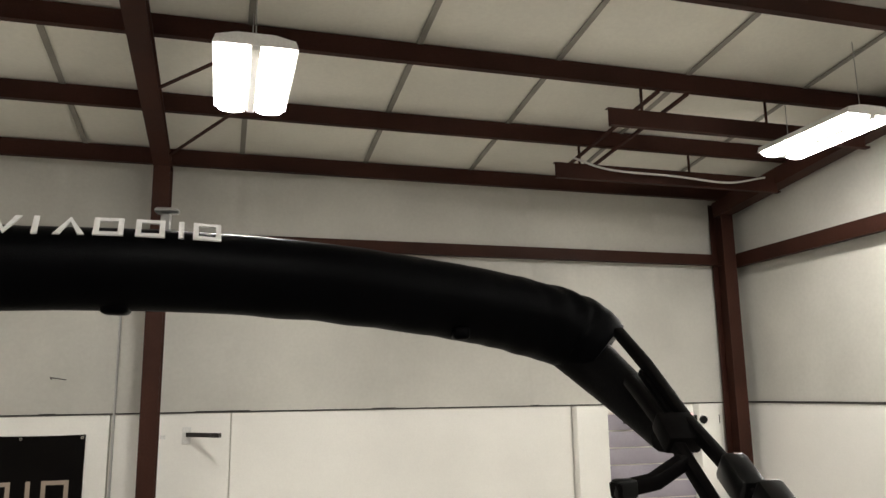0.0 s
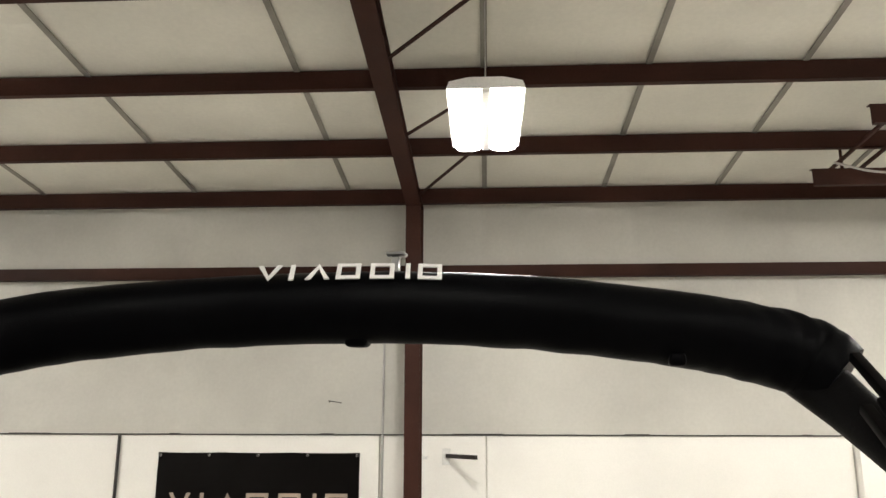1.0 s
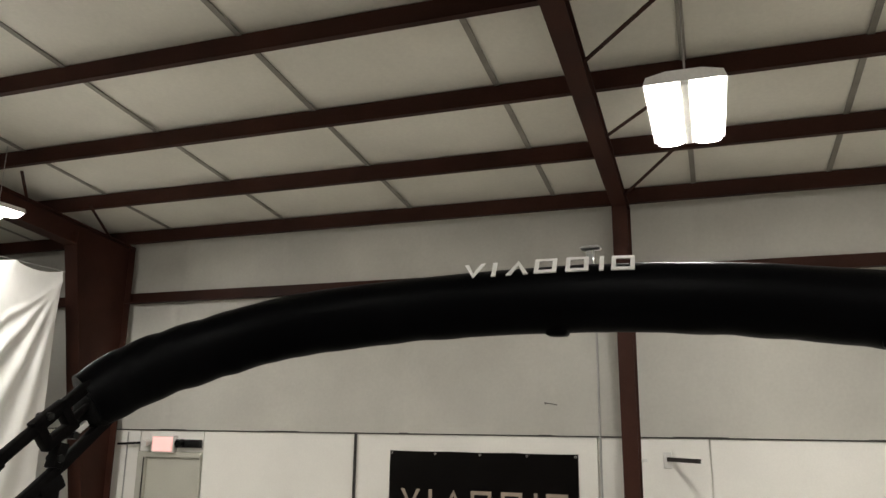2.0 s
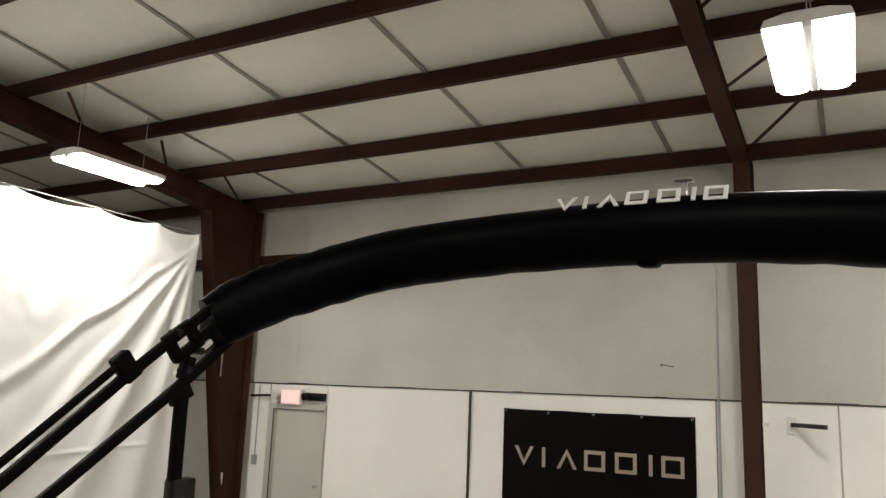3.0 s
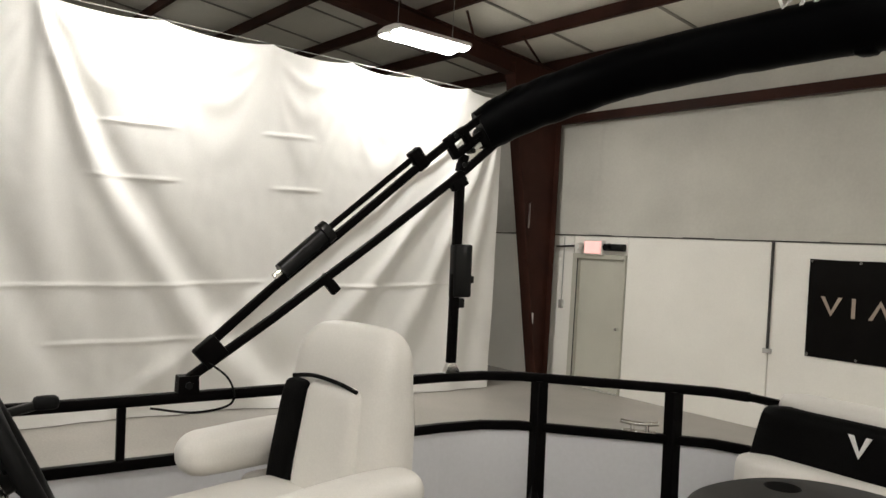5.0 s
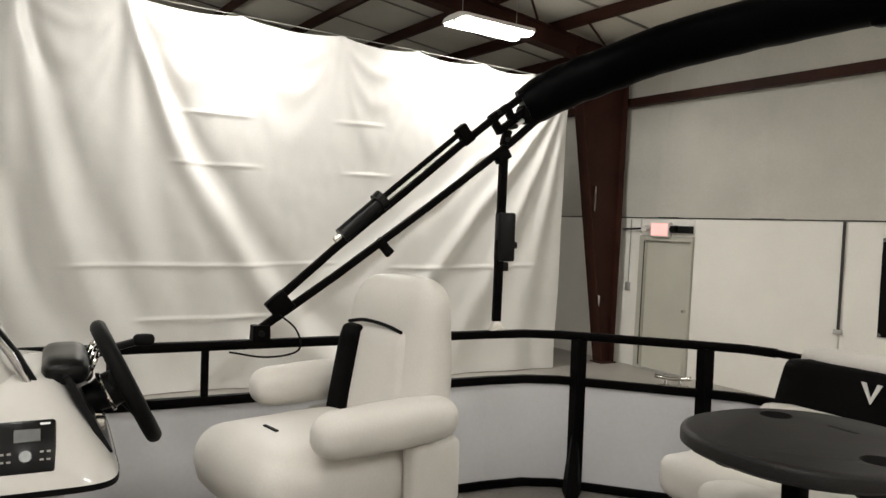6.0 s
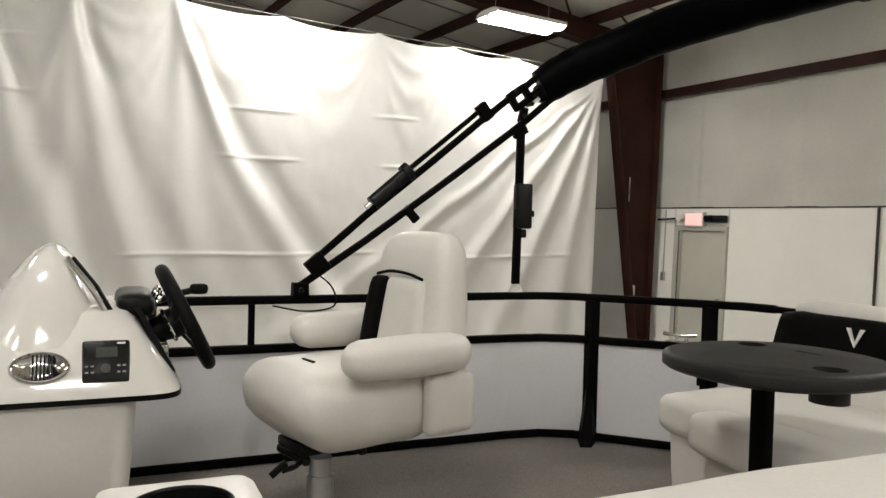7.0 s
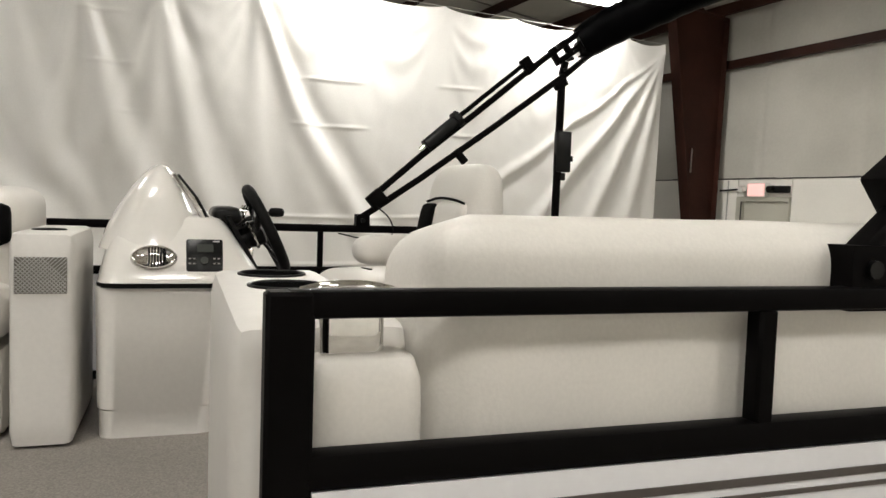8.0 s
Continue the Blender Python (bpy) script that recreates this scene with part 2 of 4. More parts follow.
part("liner_panel", B(6.58, EX, WY - 0.03, WY + 0.05, 0, 2.422, 0.003, 1), M_WALL, wall_n)

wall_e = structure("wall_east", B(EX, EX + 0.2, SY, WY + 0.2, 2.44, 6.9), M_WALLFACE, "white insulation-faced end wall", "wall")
part("ledge_trim", B(EX - 0.045, EX - 0.005, SY, WY - 0.05, 2.425, 2.447), M_DARK, wall_e)
for k in range(9):
    y0 = WY - 0.05 - 2.4 * k
    part("liner_panel", B(EX - 0.03, EX + 0.15, max(SY, y0 - 2.394), y0, 0, 2.422, 0.003, 1), M_WALL, wall_e)
structure("wall_south", B(WX, EX, SY - 0.2, SY, 0, 8.2), M_WALL, "plain white rear wall", "wall")
structure("wall_west", B(WX - 0.2, WX, SY, WY + 0.2, 0, 8.2), M_WALL, "plain white far wall", "wall")


SEAMS = [5.9, 4.55, 3.2, 1.89, 0.48, -1.15, -3.03, -4.92, -6.8, -8.2, -9.4, -10.8, -12.4, -14.0, -15.6, -17.2, -18.8]


def ceiling_mesh():
    bm = bmesh.new()
    ys = np.arange(WY + 0.1, SY - 0.1, -PURLIN_Y / 6)
    nx = 150
    rows = []
    for y in ys:
        k = (8.5 - y) / PURLIN_Y
        sag = 0.035 * math.sin(math.pi * (k % 1.0)) ** 2
        row = []
        for i in range(nx + 1):
            x = WX + (EX + 0.1 - WX) * i / nx
            s = min(1.0, min(abs(x - q) for q in SEAMS) / 0.5) ** 0.6
            row.append(bm.verts.new((x, y, roof(y) + 0.115 - sag * s + 0.008 * noise.noise((x, y * 1.5, 0)))))
        rows.append(row)
    for a, b in zip(rows, rows[1:]):
        for i in range(nx):
            bm.faces.new((a[i], b[i], b[i + 1], a[i + 1]))
    return bm


structure("ceiling", ceiling_mesh(), M_FACING, "white insulation blanket sagging between roof purlins", "ceiling")
structure("roof_sheet", loft(bmesh.new(), [[(WX, WY + 0.2, roof(WY) + 0.3), (EX + 0.2, WY + 0.2, roof(WY) + 0.3), (EX + 0.2, SY - 0.2, roof(SY) + 0.3), (WX, SY - 0.2, roof(SY) + 0.3)],
    [(WX, WY + 0.2, roof(WY) + 0.35), (EX + 0.2, WY + 0.2, roof(WY) + 0.35), (EX + 0.2, SY - 0.2, roof(SY) + 0.35), (WX, SY - 0.2, roof(SY) + 0.35)]]), M_FACING, "metal roof sheet over the insulation", "roof")
# seams of the insulation rolls
for x in SEAMS:
    structure("trim_seam", T([(x, WY - 0.2, roof(WY - 0.2) + 0.095), (x, 0, roof(0) + 0.095), (x, SY, roof(SY) + 0.095)], rect(0.055, 0.01)), M_SEAM, "grey taped seam in the roof insulation", "seam")


def zed(bm, x0, x1, y, z, h=0.2, f=0.065, t=0.006, lip=0.02, flip=1):
    """A cold-formed Z-shaped purlin along x."""
    for a, b, c, d in ((y - t / 2, y + t / 2, z - h / 2, z + h / 2), (y, y + flip * f, z + h / 2 - t, z + h / 2), (y - flip * f, y, z - h / 2, z - h / 2 + t), (y - flip * f, y - flip * (f - t), z - h / 2, z - h / 2 + lip)):
        box(bm, x0, x1, min(a, b), max(a, b), c, d)
    return bm


def eave_purlin(k):
    y = 8.5 - k * PURLIN_Y
    return zed(bmesh.new(), WX, EX, y, roof(y), 0.2)


for k in range(17):
    structure("purlin", eave_purlin(k), M_STEEL, "red-brown steel roof purlin under white insulation", "purlin", smooth=0)
structure("girt", zed(bmesh.new(), WX, EX - 0.03, WY - 0.13, 4.32, 0.16, 0.08), M_STEEL, "red-brown steel wall girt", "girt", smooth=0)
g = bmesh.new()
zed(g, -8.6, 13.0, 0, 0, 0.2, 0.08)
bmesh.ops.transform(g, matrix=Matrix.Translation((EX - 0.1, 0, 4.3)) @ pose(0, 0, 0, 0, 0, -90), verts=g.verts)
structure("girt", g, M_STEEL, "red-brown steel girt along the end wall", "girt", smooth=0)


def plate(bm, pts, t):
    """A flat plate: an outline in (y, z), centred on x = 0, t thick."""
    return loft(bm, [[(-t / 2, y, z) for y, z in pts], [(t / 2, y, z) for y, z in pts]])


def rigid_frame(x, w, base, knee, depth, name_label):
    """A tapered portal frame in the plane x: column and rafter, each with web and two flanges."""
    ob = tagged(new("steel_frame"), name_label, "steel frame", "", "structure")
    ob.location.x = x
    yo = 8.62
    zk = roof(7.6) - 0.1 - depth
    zt = roof(yo) - 0.1
    yi = yo - knee
    part("column_web", plate(bmesh.new(), [(yo, 0.02), (yo, zt), (yi, zk + 0.12), (yo - base, 0.02)], 0.012), M_STEEL, ob, smooth=0)
    part("outer_flange", B(-w / 2, w / 2, yo, yo + 0.014, 0.02, zt), M_STEEL, ob)
    part("inner_flange", T([(0, yo - base, 0.02), (0, yi, zk + 0.12)], rect(w, 0.014), up=(0, 1, 0)), M_STEEL, ob)
    part("base_plate", B(-w / 2 - 0.03, w / 2 + 0.03, yo - base - 0.05, yo + 0.05, 0.0, 0.02), M_STEEL, ob)
    ys = -3.0
    part("rafter_web", plate(bmesh.new(), [(yo, zt), (yi, zk + 0.12), (ys, roof(ys) - 0.1 - depth * 0.75), (ys, roof(ys) - 0.1)], 0.012), M_STEEL, ob, smooth=0)
    part("bottom_flange", T([(0, yi, zk + 0.12), (0, ys, roof(ys) - 0.1 - depth * 0.75)], rect(w, 0.014)), M_STEEL, ob)
    part("top_flange", T([(0, yo, zt - 0.007), (0, ys, roof(ys) - 0.107)], rect(w, 0.014)), M_STEEL, ob)
    part("rear_rafter", T([(0, ys, roof(ys) - 0.1 - depth * 0.45), (0, SY + 0.05, roof(SY) - 0.1 - depth * 0.45)], rect(w, depth * 0.8)), M_STEEL, ob)
    part("stiffener", B(-w / 2, w / 2, yi - 0.006, yi + 0.006, zk + 0.12, zt - 0.02), M_STEEL, ob)
    for ya, yb in ((8.17, 7.05), (6.68, 5.98), (5.35, 4.65)):
        part("flange_brace", T([(0.06, ya, roof(ya) - 0.12), (0.72, yb, roof(yb) - 0.10)], rect(0.035, 0.012)), M_STEEL, ob)
    return ob


rigid_frame(-0.34, 0.17, 0.22, 0.42, 0.30, "red-brown tapered steel portal frame beside the banner")
rigid_frame(-7.62, 0.22, 0.24, 1.1, 0.42, "deep red-brown tapered steel portal frame beside the white drape")
rigid_frame(-14.8, 0.22, 0.24, 1.1, 0.42, "red-brown steel portal frame behind the drape")
col = tagged(new("corner_post"), "red-brown steel post in the corner of the hall", "post", "", "structure")
part("web", B(6.775, 6.787, 8.45, 8.7, 0, roof(8.6) - 0.1), M_STEEL, col)
part("flange", B(6.69, 6.87, 8.44, 8.452, 0, roof(8.6) - 0.1), M_STEEL, col)
part("flange", B(6.69, 6.87, 8.7, 8.712, 0, roof(8.6) - 0.1), M_STEEL, col)
part("end_rafter", T([(6.78, 8.6, roof(8.6) - 0.2), (6.78, SY, roof(SY) - 0.2)], rect(0.2, 0.2)), M_STEEL, col)

# ---- lamps, with added fill ----
def hall_lamp(x, y, z, tilt=0.0):
    ob = thing("strip_light", "twin-diffuser fluorescent strip light hanging from the purlins, lit, some added out of view", "ceiling light", group="hall lights")
    ob.matrix_basis = pose(x, y, z, tilt, 0, 0)
    bm = loft(bmesh.new(), [[(-0.275, yy, 0.0), (-0.255, yy, 0.055), (-0.12, yy, 0.085), (0.12, yy, 0.085), (0.255, yy, 0.055), (0.275, yy, 0.0)] for yy in (-0.58, 0.58)])
    part("housing", bm, M_LAMPBODY, ob)
    for s in (-1, 1):
        d = loft(bmesh.new(), [[(s * 0.143 + 0.105 * math.cos(a), yy, -0.004 - 0.04 * max(0.0, math.sin(a)) ** 0.7) for a in [math.pi * i / 8 for i in range(9)]] for yy in (-0.56, 0.56)])
        part("diffuser", d, M_LAMP, ob, "glowing white diffuser")
    part("spine", B(-0.03, 0.03, -0.575, 0.575, -0.03, 0.004, 0.005), M_LAMPBODY, ob)
    for yy in (-0.45, 0.45):
        part("hanging_wire", T([(0, yy, 0.08), (0, yy, roof(y + yy) - z + 0.105)], ring(0.004, 6), up=(0, 1, 0)), M_CONDUIT, ob)
    return ob


# from (0.5, -1.6) on: unseen fill lamps, added to brighten walls and boat
for x, y, z in ((0.49, 5.26, 4.83), (-6.9, 5.3, 4.8), (-6.5, 1.95, 4.92), (5.7, 5.5, 4.92), (0.5, -1.6, 5.5), (5.2, -1.6, 5.5), (5.5, 2.0, 5.1), (4.8, -5.4, 5.9), (-5.5, -4.2, 5.8), (2.5, -6.5, 6.0), (-11.5, 2.0, 5.3)):
    hall_lamp(x, y, z)

# ---- fixtures of the north wall ----
d1 = tagged(new("door_1"), "closed beige painted steel exit door with white frame", "door", "", "structure")
part("door_leaf", B(-7.07, -6.17, WY - 0.02, WY + 0.02, 0.01, 2.06, 0.003, 1), M_DOOR, d1)
for a, b, z0, z1 in ((-7.2, -7.075, 0, 2.14), (-6.165, -6.145, 0, 2.14), (-7.075, -6.165, 2.065, 2.14)):
    part("door_frame", B(a, b, WY - 0.07, WY + 0.05, z0, z1, 0.004, 1), M_DOOR, d1)
part("header_panel", B(-7.2, -6.145, WY - 0.03, WY + 0.05, 2.145, 2.42), M_WALL, d1)
knob = T([(-6.25, WY - 0.02, 1.0), (-6.25, WY - 0.08, 1.0)], ring(0.025, 12))
part("door_handle", knob, M_CHROME, d1)
part("threshold", B(-7.07, -6.17, WY - 0.10, WY - 0.02, 0.0, 0.012), M_ALU, d1)
part("hinge_strip", B(-7.095, -7.078, WY - 0.08, WY - 0.071, 0.05, 2.06), M_DARK, d1)

sign = thing("exit_sign", "lit red exit sign with twin emergency lamp heads over the door", "exit sign")
part("sign_box", B(-6.93, -6.56, WY - 0.13, WY - 0.04, 2.13, 2.36, 0.008), M_LAMPBODY, sign)
part("sign_face", B(-6.91, -6.58, WY - 0.136, WY - 0.131, 2.15, 2.34), M_EXIT, sign, "pale red glowing face")
for s, x in ((-1, -7.02), (1, -6.45)):
    part("lamp_head", T([(x, WY - 0.08, 2.27), (x, WY - 0.19, 2.25)], ring(0.05, 14)), M_LAMPBODY if s < 0 else M_PLASTIC, sign)
part("battery_pack", B(-6.55, -6.16, WY - 0.11, WY - 0.035, 2.2, 2.31, 0.006), M_PLASTIC, sign)
part("supply_conduit", T([(-7.55, WY - 0.09, 2.235), (-7.06, WY - 0.09, 2.26)], ring(0.016, 8)), M_PLASTIC, sign)

pull = thing("pull_switch_conduit", "thin grey conduit with a small switch box on the white wall", "conduit")
part("pipe", T([(-7.42, WY - 0.045, 2.4), (-7.42, WY - 0.045, 1.35)], ring(0.009, 8), up=(0, 1, 0)), M_CONDUIT, pull)
part("switch_box", B(-7.46, -7.38, WY - 0.075, WY - 0.031, 1.22, 1.36, 0.006), M_CONDUIT, pull)

cond = thing("dark_conduit", "dark vertical conduit ending at an outlet on the wall", "conduit")
part("pipe", T([(-3.825, WY - 0.05, 2.42), (-3.825, WY - 0.05, 1.05)], ring(0.018, 10), up=(0, 1, 0)), M_DARK, cond)
part("outlet", B(-3.88, -3.77, WY - 0.075, WY - 0.031, 0.99, 1.05, 0.005), M_CONDUIT, cond)

cond2 = thing("white_conduit", "pale vertical conduit with an outlet box on the wall", "conduit")
part("pipe", T([(-0.72, WY - 0.06, 4.24), (-0.72, WY - 0.06, 1.25)], ring(0.014, 10), up=(0, 1, 0)), M_CONDUIT, cond2)
ob2 = part("outlet_box", B(-0.775, -0.665, WY - 0.085, WY - 0.031, 1.08, 1.25, 0.008), M_CONDUIT, cond2)
part("socket", B(-0.745, -0.695, WY - 0.09, WY - 0.0855, 1.11, 1.22, 0.003, 1), M_DARK, ob2)

br = thing("wall_bracket", "dark steel bracket arm projecting from the white wall", "bracket")
part("arm", T([(0.02, WY - 0.05, 2.2), (0.36, WY - 0.42, 2.2)], rect(0.035, 0.045)), M_DARK, br)
part("wall_plate", B(-0.03, 0.06, WY - 0.05, WY - 0.031, 2.1, 2.28, 0.004, 1), M_LAMPBODY, br)
part("clip", B(-0.235, -0.175, 8.36, 8.395, 2.18, 2.215, 0.006), M_LAMPBODY, br)

hook = thing("wall_hook", "small dark hook fixed to the insulation facing", "hook")
part("stem", T([(-1.35, WY - 0.05, 2.8), (-1.35, WY - 0.1, 2.815)], ring(0.006, 6)), M_DARK, hook)
part("bar", T([(-1.35, WY - 0.1, 2.815), (-1.2, WY - 0.1, 2.79)], ring(0.006, 6)), M_DARK, hook)

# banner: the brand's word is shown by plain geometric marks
ban = thing("wall_banner", "black vinyl banner with bronze marks hung on the wall", "banner")
bm = bmesh.new()
bx0, bx1, bz0, bz1 = -3.34, -0.98, 1.03, 2.23
grid = [[bm.verts.new((bx0 + (bx1 - bx0) * i / 30, WY - 0.045 - 0.010 * noise.noise((i * 0.22, j * 0.3, 5)) - 0.004, bz0 + (bz1 - bz0) * j / 16 - 0.006 * math.sin(math.pi * (i % 10) / 10) * (1 if j == 16 else 0))) for i in range(31)] for j in range(17)]
for a, b in zip(grid, grid[1:]):
    for i in range(30):
        bm.faces.new((a[i], a[i + 1], b[i + 1], b[i]))
bmesh.ops.solidify(bm, geom=list(bm.faces), thickness=0.003)
part("sheet", bm, M_BANNER, ban)


def mark(kind, w, h, s):
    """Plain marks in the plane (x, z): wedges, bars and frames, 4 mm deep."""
    bm = bmesh.new()
    def poly(pts):
        loft(bm, [[(x, 0, z) for x, z in pts], [(x, 0.004, z) for x, z in pts]])
    if kind == "bar":
        poly([(-s / 2, 0), (s / 2, 0), (s / 2, h), (-s / 2, h)])
    elif kind in ("down", "up"):
        f = (lambda z: h - z) if kind == "down" else (lambda z: z)
        for q in (-1, 1):
            poly([(q * w / 2, f(0)), (q * (w / 2 - s * 1.1), f(0)), (0, f(h * 0.72)), (0, f(h))])
    else:
        poly([(-w / 2, 0), (w / 2, 0), (w / 2, s), (-w / 2, s)])
        poly([(-w / 2, h - s), (w / 2, h - s), (w / 2, h), (-w / 2, h)])
        poly([(-w / 2, s), (-w / 2 + s, s), (-w / 2 + s, h - s), (-w / 2, h - s)])
        poly([(w / 2 - s, s), (w / 2, s), (w / 2, h - s), (w / 2 - s, h - s)])
    return bm


MARKS = (("down", 0.0), ("bar", 0.135), ("up", 0.29), ("frame", 0.47), ("frame", 0.665), ("bar", 0.815), ("frame", 0.945))
for kind, f in MARKS:
    m = part("bronze_mark", mark(kind, 0.255, 0.235, 0.042), M_GOLD, ban, smooth=0)
    m.matrix_basis = pose(-3.05 + 1.92 * f, WY - 0.064, 1.545)
for x, z in [(bx0 + 0.03 + (bx1 - bx0 - 0.06) * i / 4, z) for i in range(5) for z in (bz0 + 0.03, bz1 - 0.03)]:
    part("eyelet", torus(bmesh.new(), pose(x, WY - 0.062, z, 90), 0.012, 0.004, 12, 6), M_CHROME, ban)

# opening in the corner bay: white jambs and a ribbed shutter
w1 = tagged(new("door_2"), "white framed opening with a lavender ribbed shutter", "door", "", "structure")
part("jamb", B(4.56, 4.98, WY - 0.16, WY + 0.05, 0, 2.42, 0.01), M_WALL, w1)
part("jamb", B(6.28, 6.575, WY - 0.16, WY + 0.05, 0, 2.42, 0.01), M_WALL, w1)
part("head", B(4.98, 6.28, WY - 0.03, WY + 0.05, 2.33, 2.42), M_WALL, w1)
for k in range(11):
    part("slat", B(4.98, 6.28, WY + 0.03 + 0.006 * (k % 2), WY + 0.05, 0.01 + k * 0.21, 0.205 + k * 0.21, 0.008), M_LAV, w1)
copy_thing(sign, pose(12.78, 0, -0.03))

# hung door track under the roof
trk = thing("overhead_track", "dark red steel door track hung below the purlins", "track")
part("beam", zed(bmesh.new(), 3.74, 6.7, 6.0, 5.12, 0.19, 0.06), M_STEEL, trk, smooth=0)
part("beam", zed(bmesh.new(), 3.8, 6.7, 7.35, 5.0, 0.19, 0.06), M_STEEL, trk, smooth=0)
for x in (4.1, 4.4):
    part("cross_bar", T([(x, 5.7, 5.29), (x, 7.7, 5.16)], rect(0.03, 0.03)), M_STEEL, trk)
for x in (4.1, 5.5):
    for y, z in ((6.0, 5.2), (7.35, 5.08)):
        part("hanger", T([(x, y, z), (x, y, roof(y) + 0.1)], rect(0.03, 0.006), up=(0, 1, 0)), M_STEEL, trk)
part("cable", T(smooth_line([(4.0, 7.3, 5.14), (4.4, 7.2, 5.0), (5.2, 7.2, 4.98), (5.9, 7.2, 4.95), (6.5, 7.3, 5.08)]), ring(0.012, 6)), M_CABLE, trk)

tag = thing("column_label", "faded white label strip on the steel column", "label")
part("strip", B(-7.655, -7.585, 8.095, 8.1, 2.5, 2.9), M_CARD, tag)
sw = thing("column_socket", "white socket box on the steel column", "socket")
part("box", B(-7.66, -7.56, 8.235, 8.29, 0.95, 1.12, 0.006), M_LAMPBODY, sw)
part("plate", B(-7.64, -7.58, 8.23, 8.235, 0.98, 1.09, 0.002, 1), M_DARK, sw)


# ---- the drape ----
def drape_mesh():
    bm = bmesh.new()
    ny, nz = 420, 230
    y0, y1, x = -6.6, 7.22, -7.42
    hooks = [-6.6, -5.4, -4.1, -3.0, -1.9, -1.15, -0.24, 0.83, 2.1, 3.4, 4.5, 5.6, 6.5, 7.22]
    swags = ((0.83, 0.98, 0.14), (0.83, 0.62, 0.05), (0.83, 0.12, 0.05), (-0.24, -0.12, 0.07), (-0.24, 0.42, 0.09), (-0.24, -0.7, 0.05), (-1.15, 0.55, 0.09), (-1.15, -0.3, 0.07), (-1.9, 0.5, 0.06), (-3.0, 0.9, 0.12), (-3.0, -0.4, 0.08), (-4.1, 0.5, 0.08))
    creases = ((3.24, 1.3, 2.35), (2.65, 1.3, 2.45), (1.43, 0.2, 3.5), (0.84, 1.0, 2.8), (3.16, -1.15, -0.45), (3.74, -1.25, -0.55), (2.62, -0.75, -0.38), (3.33, 3.3, 4.1), (2.68, 3.4, 4.2), (1.5, 4.2, 6.8), (2.2, -4.0, -2.2), (3.0, -3.6, -2.0))
    rows = []
    for j in range(nz + 1):
        row = []
        for i in range(ny + 1):
            y = y0 + (y1 - y0) * i / ny
            near = max([k for k in range(len(hooks) - 1) if hooks[k] <= y + 1e-6])
            a, b = hooks[near], hooks[near + 1]
            f = (y - a) / (b - a)
            top = 4.42 + 0.004 * y - 0.06 * 4 * f * (1 - f)
            z = 0.015 + (top - 0.015) * j / nz
            depth = top - z
            d = 0.0
            for hy, lean, amp in swags:
                # pleats that fan out from a hook and curve away as they fall
                off = y - hy - lean * depth * (0.25 + 0.09 * depth)
                width = 0.045 + 0.062 * depth
                d += amp * math.exp(-((off / width) ** 2)) * min(1.0, depth * 1.6) * math.exp(-0.10 * depth)
                d -= 0.5 * amp * math.exp(-(((off - 2 * width) / width) ** 2)) * min(1.0, depth * 1.6)
            # slack cloth hangs in shallow loops between two hooks
            for loop, amp in ((0.35, 0.020), (0.75, 0.022), (1.3, 0.014)):
                d += amp * (b - a) * math.exp(-(((depth - loop * 4 * f * (1 - f)) / (0.05 + 0.12 * loop)) ** 2)) * 4 * f * (1 - f)
            for k, hy in enumerate(hooks):
                d += 0.02 * math.exp(-(((y - hy) / (0.04 + 0.10 * depth)) ** 2)) * math.exp(-1.1 * depth)
            d += 0.035 * noise.noise((y * 0.8 + 0.35 * z, z * 0.28, 1.7)) + 0.012 * noise.noise((y * 2.6 + 0.9 * z, z * 0.8, 4.2)) + 0.004 * noise.noise((y * 7, z * 5, 2))
            for cz, ca, cb in creases:
                if ca - 0.3 < y < cb + 0.3:
                    fade = max(0.0, min(1.0, (y - ca) / 0.25, (cb - y) / 0.25))
                    zz = z - cz - 0.012 * math.sin(y * 2.1) - 0.035 * (y - ca)
                    d += fade * 0.017 * math.exp(-((zz / 0.02) ** 2))
            for lean, amp in ((1.3, 0.035), (0.82, 0.055), (0.47, 0.055), (0.2, 0.045), (0.05, 0.02)):
                # straight pull lines from the tied corner
                off = y - 7.24 + lean * (depth - 0.1)
                width = 0.035 + 0.045 * depth
                d += amp * (math.exp(-((off / width) ** 2)) - 0.4 * math.exp(-(((off - 1.8 * width) / width) ** 2))) * min(1.0, depth * 0.9)
            row.append(bm.verts.new((x + d, y + 0.05 * noise.noise((z * 0.7, y, 8)), z)))
        rows.append(row)
    for a, b in zip(rows, rows[1:]):
        for i in range(ny):
            bm.faces.new((a[i], a[i + 1], b[i + 1], b[i]))
    return bm


dr = thing("drape", "large white vinyl drape hanging in soft folds from wire", "drape")
part("sheet", drape_mesh(), M_DRAPE, dr, smooth=80)
part("wire", T([(-7.43, -6.8, 4.405), (-7.43, 7.3, 4.455)], ring(0.006, 6)), M_CONDUIT, dr)


